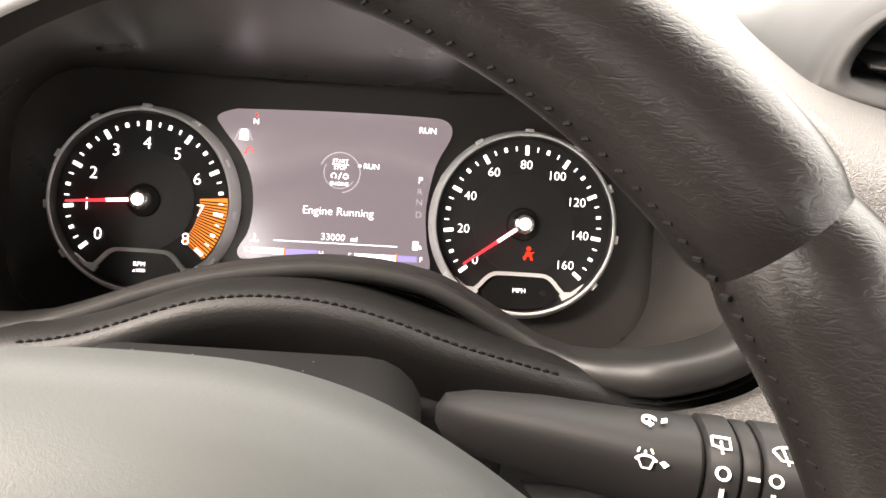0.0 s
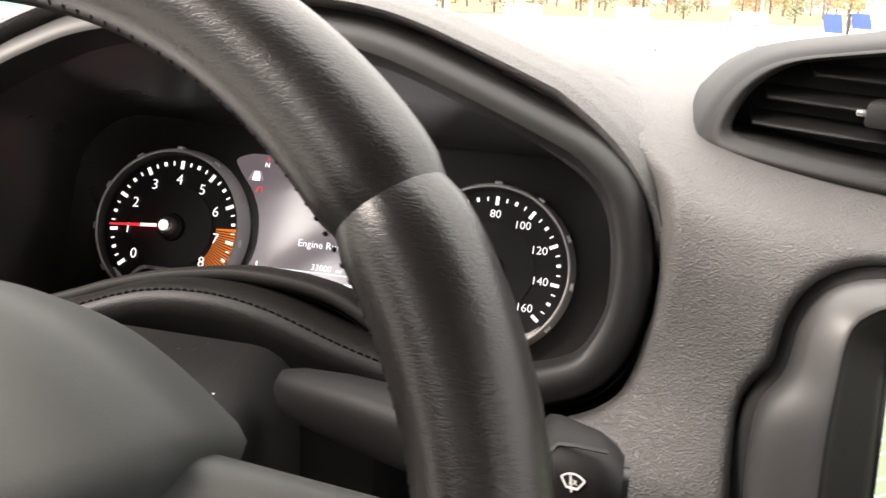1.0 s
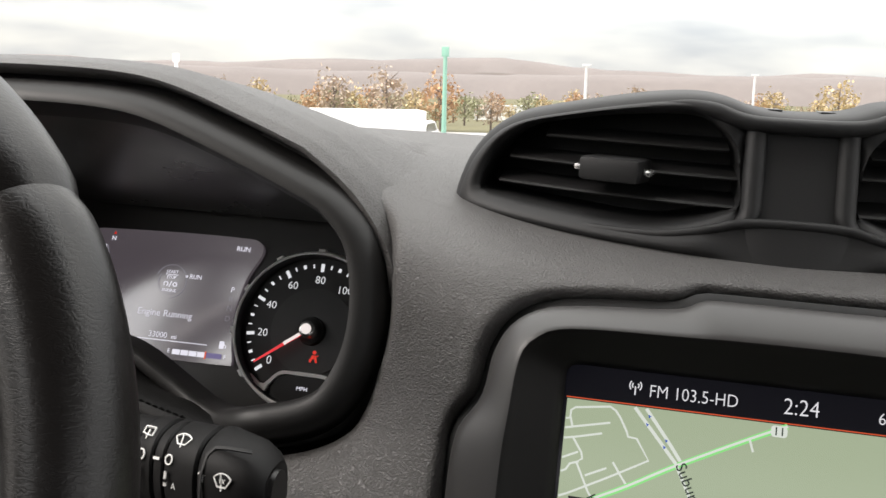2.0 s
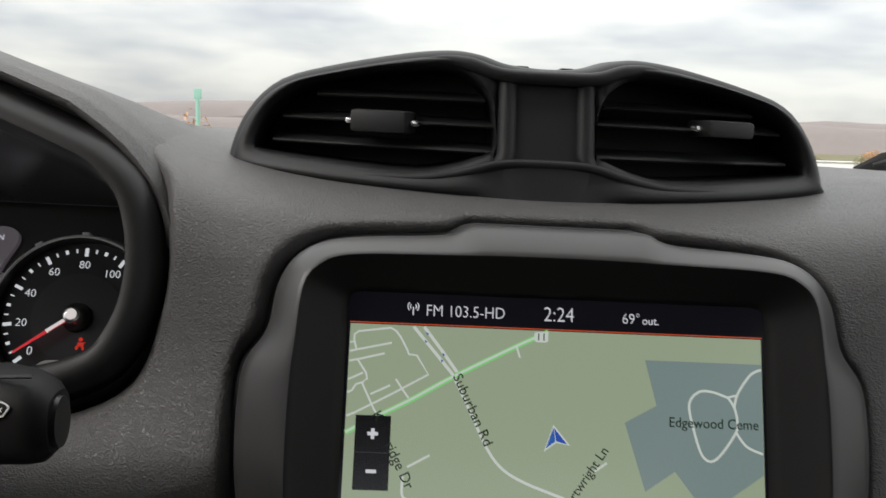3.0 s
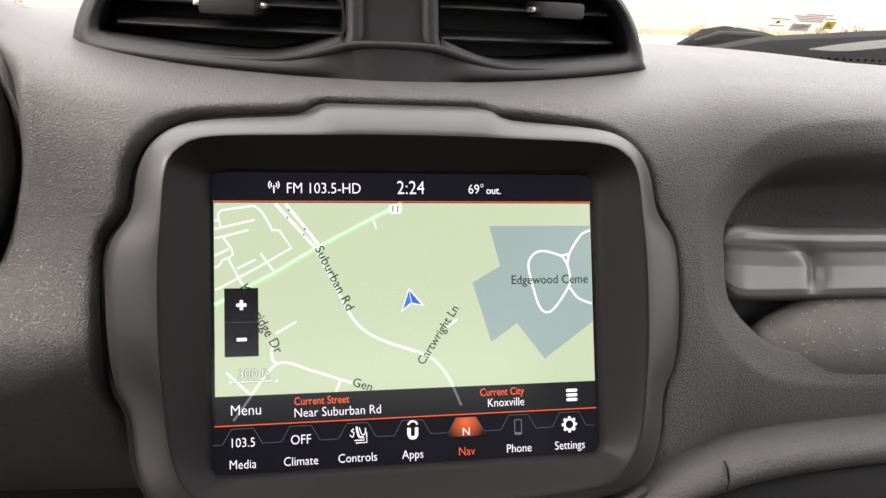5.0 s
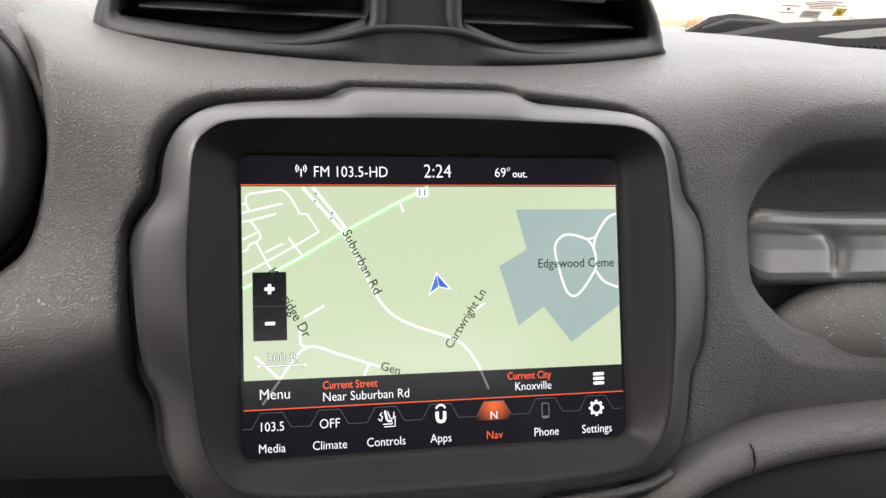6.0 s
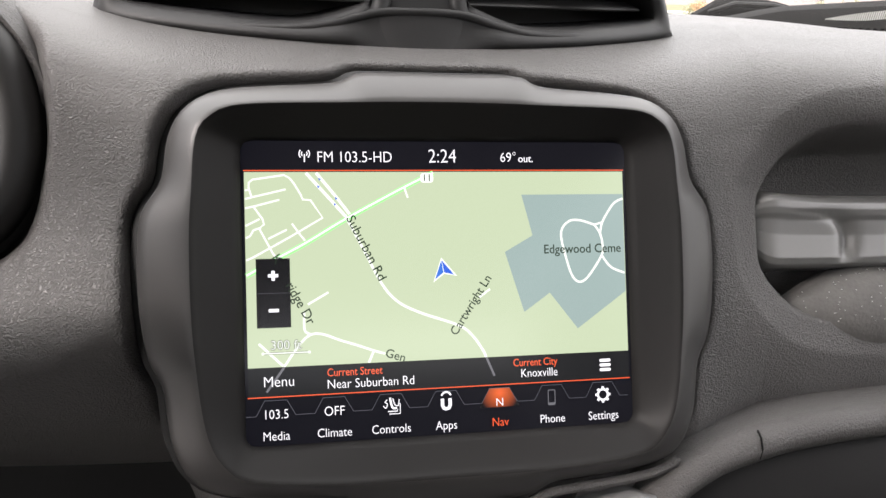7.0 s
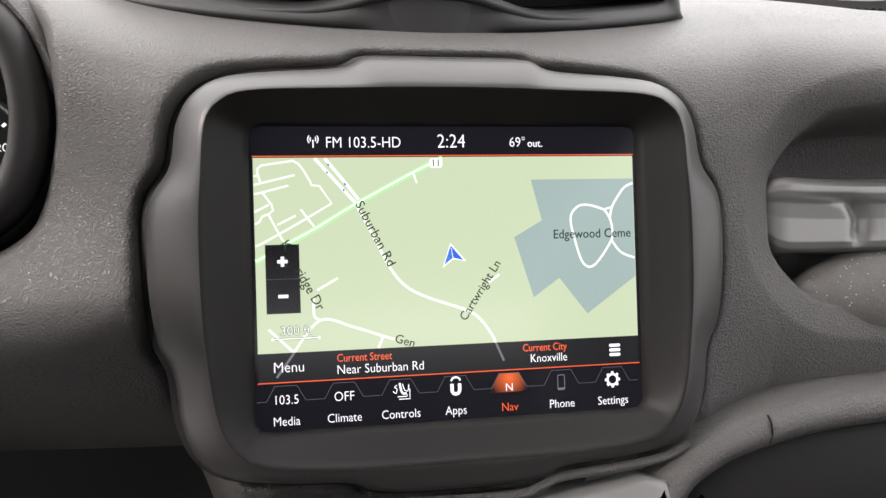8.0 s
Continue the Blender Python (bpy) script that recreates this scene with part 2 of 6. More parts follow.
def spline(pts, per=6, closed=True):
    """A smooth curve through the points."""
    p = np.array(pts, float)
    n, out = len(p), []
    for i in range(n if closed else n - 1):
        a, b, c, d = (p[(i + k) % n] if closed else p[min(max(i + k, 0), n - 1)] for k in (-1, 0, 1, 2))
        for t in np.arange(per) / per:
            out.append(0.5 * (2 * b + (c - a) * t + (2 * a - 5 * b + 4 * c - d) * t * t + (3 * b - a - 3 * c + d) * t ** 3))
    if not closed:
        out.append(p[-1])
    return np.array(out)


def star(outline, centre, n=160):
    """The outline as seen from a centre at n even angles."""
    o = np.array(outline, float) - centre
    out = []
    for a in np.arange(n) * 2 * math.pi / n:
        d = np.array([math.cos(a), math.sin(a)])
        p, q = o, np.roll(o, -1, 0)
        e = q - p
        den = d[0] * e[:, 1] - d[1] * e[:, 0]
        den = np.where(abs(den) < 1e-12, 1e-12, den)
        r = (p[:, 0] * e[:, 1] - p[:, 1] * e[:, 0]) / den
        s = (p[:, 0] * d[1] - p[:, 1] * d[0]) / den
        ok = (r > 0) & (s >= -1e-9) & (s <= 1 + 1e-9)
        out.append(centre + d * (r[ok].max() if ok.any() else 0.0))
    return np.array(out)


def inset(ring, d):
    """A closed 2D ring moved inwards by d (outwards: minus)."""
    t = np.roll(ring, -1, 0) - np.roll(ring, 1, 0)
    nrm = np.stack([-t[:, 1], t[:, 0]], 1)
    nrm /= np.linalg.norm(nrm, axis=1)[:, None] + 1e-12
    area = (ring[:, 0] * np.roll(ring[:, 1], -1) - ring[:, 1] * np.roll(ring[:, 0], -1)).sum()
    return ring + nrm * d * (1 if area > 0 else -1)


def rounded(u0, v0, u1, v1, r, n=6):
    pts = []
    for cu, cv, a in ((u1 - r, v1 - r, 0), (u0 + r, v1 - r, 90), (u0 + r, v0 + r, 180), (u1 - r, v0 + r, 270)):
        for k in range(n + 1):
            t = radians(a + 90 * k / n)
            pts.append((cu + r * math.cos(t), cv + r * math.sin(t)))
    return np.array(pts)


def box(x0, y0, z0, x1, y1, z1, r=0.0):
    """A block with edges rounded by r."""
    bm = bmesh.new()
    bmesh.ops.create_cube(bm, size=1)
    for v in bm.verts:
        v.co = ((x0 + x1) / 2 + v.co.x * (x1 - x0), (y0 + y1) / 2 + v.co.y * (y1 - y0), (z0 + z1) / 2 + v.co.z * (z1 - z0))
    if r:
        bmesh.ops.bevel(bm, geom=bm.edges[:], offset=r, segments=2, affect="EDGES", profile=0.6)
    bm.verts.index_update()
    out = [tuple(v.co) for v in bm.verts], [tuple(v.index for v in f.verts) for f in bm.faces]
    bm.free()
    return out


def tube(path, radius, n=10, closed=False):
    p = np.array(path, float)
    rad = np.broadcast_to(np.array(radius, float), (len(p),))
    rings = []
    for i in range(len(p)):
        a, b = (p[i - 1], p[(i + 1) % len(p)]) if closed else (p[max(i - 1, 0)], p[min(i + 1, len(p) - 1)])
        t = (b - a) / (np.linalg.norm(b - a) + 1e-12)
        s = np.cross(t, (0.31, 0.13, 0.94))
        s /= np.linalg.norm(s)
        w = np.cross(t, s)
        rings.append([p[i] + rad[i] * (math.cos(k) * s + math.sin(k) * w) for k in np.arange(n) * 2 * math.pi / n])
    if closed:
        rings.append(rings[0])
    return loft(rings, True, not closed, not closed)


def turned(geo, m):
    return [tuple(m @ Vector(v)) for v in geo[0]], geo[1]


# ---- the two tilted planes of the dashboard: u to the right, v down, h towards the driver ----
SA, CA = math.sin(radians(18.6)), math.cos(radians(18.6))


def S(u, v, h=0.0):
    """On the plane of the centre screen; v from the line under its status bar."""
    return (u, -v * SA - h * CA, 1.05 - v * CA + h * SA)


KA, KC = math.sin(radians(24)), math.cos(radians(24))
MID = -0.373


def K(u, v, h=0.0):
    """On the plane of the dials, from the middle between them."""
    return (MID + u, 0.1975 - v * KA - h * KC, 1.0 - v * KC + h * KA)


def plate(plane, pts, h0, h1):
    """A flat piece with that outline on a plane, from height h0 to h1."""
    n = len(pts)
    verts = [plane(u, v, h0) for u, v in pts] + [plane(u, v, h1) for u, v in pts]
    faces = [tuple(range(n, 2 * n))] + [(i, (i + 1) % n, n + (i + 1) % n, n + i) for i in range(n)]
    return verts, faces


def ribbon(plane, pts, width, h0, h1):
    """A line of that width on a plane."""
    p = np.array(pts, float)
    t = np.gradient(p, axis=0)
    nrm = np.stack([-t[:, 1], t[:, 0]], 1)
    nrm /= np.linalg.norm(nrm, axis=1)[:, None] + 1e-12
    a, b = p + nrm * width / 2, p - nrm * width / 2
    rings = [[plane(*x, h0) for x in a], [plane(*x, h1) for x in a], [plane(*x, h1) for x in b], [plane(*x, h0) for x in b]]
    return loft(rings, False)


def disc(plane, cu, cv, r, h0, h1, n=40, squash=1.0):
    return plate(plane, [(cu + r * math.cos(a), cv + squash * r * math.sin(a)) for a in np.arange(n) * 2 * math.pi / n], h0, h1)


def hoop(plane, cu, cv, r0, r1, h0, h1, n=64, a0=0.0, a1=360.0):
    """A flat ring or arc."""
    whole = a1 - a0 >= 360
    angles = np.radians(a0 + (a1 - a0) * np.arange(n + (0 if whole else 1)) / n)
    ring = lambda r, h: [plane(cu + r * math.cos(a), cv - r * math.sin(a), h) for a in angles]
    rings = [ring(r0, h0), ring(r0, h1), ring(r1, h1), ring(r1, h0)]
    return loft(rings, whole)


def write(name, body, plane, u, v, size, mat, parent, h=0.0006, angle=0.0, align="CENTER", label="", narrow=1.0):
    """Writing on a plane, its middle line at v."""
    cu = bpy.data.curves.new(name, "FONT")
    cu.body, cu.size, cu.align_x, cu.align_y = body, size, align, "CENTER"
    cu.extrude, cu.resolution_u, cu.offset = 0.00008, 3, 0.006 * size if mat is MAPT else 0.0 if size < 0.005 else -0.011 * size
    ob = bpy.data.objects.new(name, cu)
    me = bpy.data.meshes.new_from_object(ob)
    bpy.data.objects.remove(ob)
    off = ROOTS.get(root_of(parent), Vector())
    c, s = math.cos(radians(angle)), math.sin(radians(angle))
    for w in me.vertices:
        x, y = w.co.x * narrow, w.co.y
        w.co = Vector(plane(u + x * c - y * s, v - (x * s + y * c), h + w.co.z)) - off
    me.materials.clear()
    me.materials.append(mat)
    out = new(name, me)
    out.parent = parent
    if label:
        out["label"] = label
    return out


# ---- the cabin that closes the place ----
tagged(part("floor", box(-0.8, -2.2, 0.32, 0.8, 0.5, 0.36), TRIM), "dark carpeted car floor", "floor", kind="structure")
tagged(part("ceiling", box(-0.74, -2.2, 1.69, 0.74, -0.10, 1.73, 0.01), CLOTH), "black fabric headliner of the car", "ceiling", kind="structure")
for nm, x0, x1 in (("wall_left", -0.84, -0.77), ("wall_right", 0.77, 0.84)):
    # unseen side openings, cut low to let extra light in, most on the left
    panel = [box(x0, -2.2, 0.36, x1, -0.53, 1.11, 0.008), box(x0, -0.528, 0.36, x1, 0.30, 0.62 if x0 < 0 else 0.98, 0.008), box(x0, 0.302, 0.36, x1, 0.5, 1.06, 0.008), box(x0 + 0.003, -2.2, 1.665, x1 - 0.003, -0.10, 1.688), box(x0, -2.2, 1.114, x1, -1.5, 1.664, 0.01), box(x0 + 0.002, -0.62, 1.202, x1 - 0.002, -0.53, 1.664, 0.01)]
    panel.append(box(x0 + 0.002, -1.498, 1.114, x1 - 0.002, -0.53, 1.20, 0.01))
    panel = join(*panel)
    tagged(part(nm, panel, TRIM), "dark sill and posts of the car, left open to let light in" if x0 < 0 else "dark door panels and window posts of the car", "wall", kind="structure")
tagged(part("wall_back", join(box(-0.765, -2.26, 0.36, 0.765, -2.2, 1.45), box(-0.765, -2.26, 1.6, 0.765, -2.205, 1.685)), TRIM), "dark tailgate panel under the rear window", "wall", kind="structure")
for x in (-0.78, 0.78):
    tagged(part("trim", tube([(x * 1.05, 0.42, 1.04), (x * 1.0, 0.20, 1.36), (x * 0.94, -0.10, 1.70)], [0.034, 0.032, 0.03], 12), CLOTH), "black cloth-covered windscreen pillar of the car", "pillar", kind="structure")

win = thing("window_1", (0, 0.5, 1.08), "clear sloping windscreen with a black dotted border", "window", kind="structure")


def W(u, v, h=0.0):
    """On the windscreen: v up the glass, h inwards."""
    k = 0.02 * (u / 0.7) ** 2
    return (u, 0.50 - v * 0.70 - k - h * 0.71, 1.085 + v * 0.714 - h * 0.70)


glass = bpy.data.materials.new("windscreen_glass")
glass.use_nodes = True
gn, gl = glass.node_tree.nodes, glass.node_tree.links
gn.clear()
g_out, g_mix, g_tr, g_gl, g_fr = (gn.new("ShaderNode" + k) for k in ("OutputMaterial", "MixShader", "BsdfTransparent", "BsdfGlossy", "Fresnel"))
g_tr.inputs[0].default_value = (0.95, 0.96, 0.95, 1)
g_gl.inputs["Roughness"].default_value = 0.02
g_fr.inputs[0].default_value = 1.1
gl.new(g_fr.outputs[0], g_mix.inputs[0])
gl.new(g_tr.outputs[0], g_mix.inputs[1])
gl.new(g_gl.outputs[0], g_mix.inputs[2])
# faint milky layer, added to veil the outside view with haze
g_veil, g_veil_mix = gn.new("ShaderNodeBsdfTranslucent"), gn.new("ShaderNodeMixShader")
g_veil.inputs[0].default_value = (0.9, 0.88, 0.85, 1)
g_veil_mix.inputs[0].default_value = 0.012
gl.new(g_mix.outputs[0], g_veil_mix.inputs[1])
gl.new(g_veil.outputs[0], g_veil_mix.inputs[2])
gl.new(g_veil_mix.outputs[0], g_out.inputs[0])
us = np.linspace(-0.74, 0.74, 25)
pane = part("pane", loft([[W(u, v) for u in us] for v in np.linspace(0, 0.848, 6)], False), glass, win, "clear glass")
pane.visible_shadow = False
tagged(part("ceiling", loft([[W(u, v, h) for v, h in ((0.85, -0.01), (0.85, -0.035), (0.89, -0.035), (0.89, 0.012), (0.86, 0.012))] for u in us], True, True, True), CLOTH), "black fabric roof edge above the windscreen", "ceiling", kind="structure")
part("frit", loft([[W(u, v, 0.004) for u in us] for v in (-0.02, 0.004 + 0.0, 0.014)], False), GASKET, win, "black printed border")
dots = []
for i in range(62):
    for j in range(2):
        dots.append(disc(W, 0.16 + i * 0.0085 + 0.004 * (j % 2), 0.0215 + 0.0075 * j, 0.0026 - 0.0006 * j, 0.003, 0.0038, 8))
part("frit_dots", join(*dots), GASKET, win, "black printed dots")

# ---- dashboard: soft skin with its hollows ----
BEZEL = spline([(0, -0.0432), (0.030, -0.0432), (0.038, -0.0425), (0.048, -0.0384), (0.080, -0.0362), (0.098, -0.0335), (0.110, -0.0262), (0.1165, -0.014), (0.1195, 0.004),
                (0.1275, 0.0175), (0.1295, 0.035), (0.1288, 0.058), (0.1255, 0.078), (0.1200, 0.090), (0.1170, 0.112), (0.1095, 0.128), (0.096, 0.1355), (0.070, 0.1390), (0.048, 0.1405), (0.038, 0.1445), (0.020, 0.1465),
                (-0.020, 0.1465), (-0.038, 0.1445), (-0.048, 0.1405), (-0.070, 0.1390), (-0.096, 0.1355), (-0.1095, 0.128), (-0.1170, 0.112), (-0.1200, 0.090), (-0.1255, 0.078), (-0.1288, 0.058), (-0.1295, 0.035),
                (-0.1275, 0.0175), (-0.1195, 0.004), (-0.1165, -0.014), (-0.110, -0.0262), (-0.098, -0.0335), (-0.080, -0.0362), (-0.048, -0.0384), (-0.038, -0.0425), (-0.030, -0.0432)], 5)
HOODR = [(0, -0.1262), (0.048, -0.1252), (0.08, -0.120), (0.121, -0.1055), (0.158, -0.0905), (0.176, -0.0815), (0.1915, -0.066), (0.1995, -0.046), (0.2025, -0.022), (0.1990, 0.002), (0.1875, 0.023), (0.169, 0.034),
         (0.140, 0.0405), (0.114, 0.0385), (0.092, 0.029), (0.076, 0.0195), (0.058, 0.0105), (0.038, 0.0062), (0.018, 0.0050)]
HOODL = [(0, 0.0058), (-0.030, 0.0108), (-0.058, 0.0190), (-0.0766, 0.0262), (-0.0998, 0.0345), (-0.125, 0.0405), (-0.150, 0.0405)]
HOODS = [(-0.172, 0.030), (-0.185, 0.012), (-0.190, -0.010), (-0.183, -0.036), (-0.166, -0.060), (-0.1455, -0.0815), (-0.122, -0.0975), (-0.104, -0.1075), (-0.0786, -0.1185), (-0.048, -0.1248)]
HOOD = spline(HOODR + HOODL + HOODS, 5) + (MID, 0)
HOLLOW = spline([(0.155, 0.015), (0.155, 0.042), (0.160, 0.056), (0.173, 0.070), (0.188, 0.079), (0.215, 0.084), (0.30, 0.088), (0.40, 0.085), (0.45, 0.05), (0.45, 0.0), (0.42, -0.026), (0.34, -0.032), (0.226, -0.032),
                 (0.198, -0.030), (0.181, -0.023), (0.168, -0.011), (0.158, 0.004)], 6)


def far(points, ring):
    """Signed distances of 2D points from a closed ring, positive outside."""
    p = np.asarray(points, float)
    out = np.full(len(p), 9.0)
    inside = np.zeros(len(p), bool)
    for a, b in zip(ring, np.roll(ring, -1, 0)):
        e = b - a
        t = np.clip(((p - a) @ e) / (e @ e + 1e-15), 0, 1)
        out = np.minimum(out, np.linalg.norm(p - a - t[:, None] * e, axis=1))
        cross = ((a[1] > p[:, 1]) != (b[1] > p[:, 1])) & (p[:, 0] < (b[0] - a[0]) * (p[:, 1] - a[1]) / (b[1] - a[1] + 1e-15) + a[0])
        inside ^= cross
    return np.where(inside, -out, out)


PROFILE = spline([(0.46, 1.114), (0.40, 1.1195), (0.30, 1.1185), (0.20, 1.1135), (0.12, 1.107), (0.07, 1.1015), (0.042, 1.0965), (0.024, 1.0885), (0.0125, 1.0755), (0.0060, 1.060), (-0.0002, 1.040), (-0.0172, 0.990),
                  (-0.0302, 0.944), (-0.0316, 0.925), (-0.0270, 0.900), (-0.014, 0.86), (0.02, 0.78)], 40, False)
step = np.r_[0, np.cumsum(np.linalg.norm(np.diff(PROFILE, axis=0), axis=1))]
along = np.r_[np.linspace(0, 0.30, 22)[:-1], np.arange(0.30, 0.66, 0.0017), np.linspace(0.66, step[-1], 8)]
prof = np.stack([np.interp(along, step, PROFILE[:, k]) for k in (0, 1)], 1)
xs = np.r_[np.linspace(-0.765, -0.60, 16)[:-1], np.arange(-0.60, -0.14, 0.0026), np.arange(-0.14, 0.30, 0.0017), np.linspace(0.30, 0.765, 60)]
gx, gi = np.meshgrid(xs, np.arange(len(along)))
gx, gi = gx.ravel(), gi.ravel()
gy, gz = prof[gi, 0] + 0.22 * gx ** 2 * np.clip((0.46 - prof[gi, 0]) / 0.3, 0, 1), prof[gi, 1] - 0.008 * np.clip(gx, 0, 1) ** 2 - 0.19 * np.clip(abs(gx) - 0.28, 0, 1) ** 2 * np.clip((prof[gi, 0] - 0.03) / 0.25, 0, 1)
under = np.clip(0.996 - prof[gi, 1], 0, 1)
belly = 13.0 * under ** 2 / (1 + under / 0.12)
gy = gy + belly * np.clip((-0.095 - gx) / 0.03, 0, 1) * np.clip((gx + 0.62) / 0.1, 0, 1)
under = np.clip(0.990 - prof[gi, 1], 0, 1)
gy = gy + 6.0 * under ** 2 / (1 + under / 0.12) * np.clip((gx - 0.125) / 0.04, 0, 1)
fold = 0.152 + 0.35 * np.clip(prof[gi, 0], 0, 0.2)
swell = np.clip((gx - fold + 0.05) / 0.055, 0, 1)
reach = np.clip((prof[gi, 1] - 1.035) / 0.045, 0, 1)
gz = gz + 0.0045 * swell ** 2 * reach * np.clip((0.30 - prof[gi, 0]) / 0.15, 0, 1)
swell = np.clip((gx - 0.145) / 0.11, 0, 1)
gy = gy - 0.031 * swell * swell * (3 - 2 * swell) * reach * reach * (3 - 2 * reach) * np.clip((0.18 - prof[gi, 0]) / 0.12, 0, 1)
beside = abs(gx - MID)
lift_u = np.linspace(0.09, 0.30, 64)
lift_z = np.interp(lift_u, [0.09, 0.121, 0.158, 0.177, 0.194, 0.206, 0.220, 0.240, 0.27], [0.046, 0.039, 0.027, 0.0195, 0.0115, 0.0075, 0.0040, 0.0015, 0.0])
lift_z = np.convolve(np.pad(lift_z, 3, mode="edge"), np.ones(7) / 7, mode="valid")
on_front = np.clip((prof[gi, 1] - 1.040) / 0.050, 0, 1)
gz = gz + np.interp(beside, lift_u, lift_z) * on_front ** 2 * (3 - 2 * on_front) * np.clip((0.30 - gy) / 0.20, 0, 1)
low_right = np.clip((gx - 0.12) / 0.10, 0, 1) * np.clip((prof[gi, 0] - 0.10) / 0.14, 0, 1)
gz = gz - 0.0065 * low_right
su, sv = gx, -(gy * SA) - (gz - 1.05) * CA
sh = -gy * CA + (gz - 1.05) * SA
uv = np.stack([su, sv], 1)


# how far the padded edge sinks at a distance from the screen's bezel
BEZ_ROLL = ([0.0006, 0.0030, 0.0048, 0.0058, 0.0068, 0.0080, 0.0095, 0.0115], [0.0200, 0.0130, 0.0068, 0.0040, 0.0021, 0.0008, 0.0002, 0.0])
front = sh > -0.06
d_bez, d_hol, d_hood = far(uv, BEZEL), far(uv, HOLLOW), far(uv, HOOD)
sink = np.where(front, np.interp(d_bez * (1 + 0.8 * np.clip((su - 0.06) / 0.05, 0, 1)), BEZ_ROLL[0], BEZ_ROLL[1]), 0)
gap = 0.0015 + 0.005 * np.clip(sv / 0.025, 0, 1)
# towards the dials the skin falls away and faces the driver's door
ramp_in = np.clip((sv + 0.095) / 0.11, 0, 1)
fall_off = 0.022 * np.clip(1 - (d_hood - gap - 0.0006) / 0.052, 0, 1) ** 1.35 * (su > MID + 0.08)
lip_roll = 0.026 * np.clip(1 - (d_hood - gap - 0.0006) / 0.014, 0, 1) ** 2.2
sink = np.where(front & (d_hood < 0.06), np.maximum(sink + fall_off * ramp_in * ramp_in * (3 - 2 * ramp_in), lip_roll * np.clip((sv + 0.10) / 0.04, 0, 1)), sink)
shoulder = np.clip((0.0085 - d_hol) / 0.0165, 0, 1)
sink = np.maximum(sink, np.where(front, 0.0060 * shoulder, 0))
hol = np.clip((-0.007 - d_hol) / 0.013, 0, 1)
sink = np.maximum(sink, np.where(front, 0.0060 * shoulder + 0.034 * hol * hol * (3 - 2 * hol), 0))
gy, gz = gy + sink * CA, gz - sink * SA
nx, ns = len(xs), len(along)
cut = ((abs(su - MID) < 0.125) & (gy < 0.185) & (sv < -0.05)) | ((abs(su - MID) < 0.13) & (sv > 0.0))
cut |= (d_bez < -0.012) & front
near_hood = (d_hood < gap) & front
corner = (np.arange(ns - 1)[:, None] * nx + np.arange(nx - 1)).ravel()
quads = np.stack([corner, corner + 1, corner + nx + 1, corner + nx], 1)
quads = quads[~(cut & ~near_hood)[quads].any(1) & ~near_hood[quads].all(1)]
faces = quads.tolist()
used = np.unique(quads).tolist()
edge = np.array([i for i in used if near_hood[i]])
for k in range(3):
    e = 1e-4
    d0 = far(uv[edge], HOOD)
    g = np.stack([(far(uv[edge] + (e, 0), HOOD) - d0) / e, (far(uv[edge] + (0, e), HOOD) - d0) / e], 1)
    move = g * (gap[edge] - d0)[:, None]
    uv[edge] += move
    gx[edge] += move[:, 0]
    gy[edge] -= move[:, 1] * SA
    gz[edge] -= move[:, 1] * CA
slot = {i: k for k, i in enumerate(used)}
dash = thing("dashboard", (0, 0.1, 0.36), "black grained soft-touch dashboard with moulded hollows", "dashboard")
part("skin", ([(gx[i], gy[i], gz[i]) for i in used], [tuple(slot[i] for i in q) for q in faces]), DASH, dash, "grained grey-black soft skin", crease=80)
part("side_body", box(-0.77, 0.10, 0.36, -0.62, 0.44, 1.02), DEEP, dash)
part("lower_body", box(-0.12, 0.06, 0.36, 0.77, 0.44, 0.98), DEEP, dash)
part("footwell_panel", box(-0.5, 0.32, 0.36, -0.12, 0.44, 0.9), DEEP, dash)

# the hood over the dials
n_h = 180
hc = np.array([MID, -0.045])
h_out = star(HOOD, hc, n_h)


def hood_ring(d, h):
    """The rim's outline moved in by d; over the column it lies further back."""
    far_in = inset(h_out, 1.0) - h_out
    lean = 0.75 * min(max(d - 0.008, -0.008), 0.009)
    out = []
    for (u, v), q in zip(h_out, far_in):
        k = min(1.0, max(0.0, (0.15 - abs(u - MID)) / 0.05)) if v > -0.03 else 0.0
        k = k * k * (3 - 2 * k)
        w = d * (1 - 0.45 * k)
        out.append(np.array(S(u + q[0] * w, v + q[1] * w, h - 0.030 * k + lean * (0.25 + 0.45 * q[1]) * (1 - k))))
    return out


part("hood_ring", loft([hood_ring(-0.011, -0.060), hood_ring(-0.005, -0.050), hood_ring(-0.0015, -0.041), hood_ring(0.0008, -0.0345), hood_ring(0.0030, -0.0295), hood_ring(0.0060, -0.0266), hood_ring(0.0100, -0.0256), hood_ring(0.0135, -0.0258), hood_ring(0.0160, -0.0275), hood_ring(0.0171, -0.0320), hood_ring(0.0178, -0.050)]),
     RIMM, dash, "smooth satin black rim round the dials")
low_side = sorted((i for i in range(n_h) if h_out[i][1] > -0.055), key=lambda i: (math.atan2(h_out[i][1] - hc[1], h_out[i][0] - hc[0]) + math.pi / 2) % (2 * math.pi))
part("hood_gap", loft([[r[i] for i in low_side] for r in (hood_ring(-0.0015, -0.034), hood_ring(-0.004, -0.052), hood_ring(-0.016, -0.056), hood_ring(-0.018, -0.050))], False), DEEP, dash, "deep black joint round the rim")
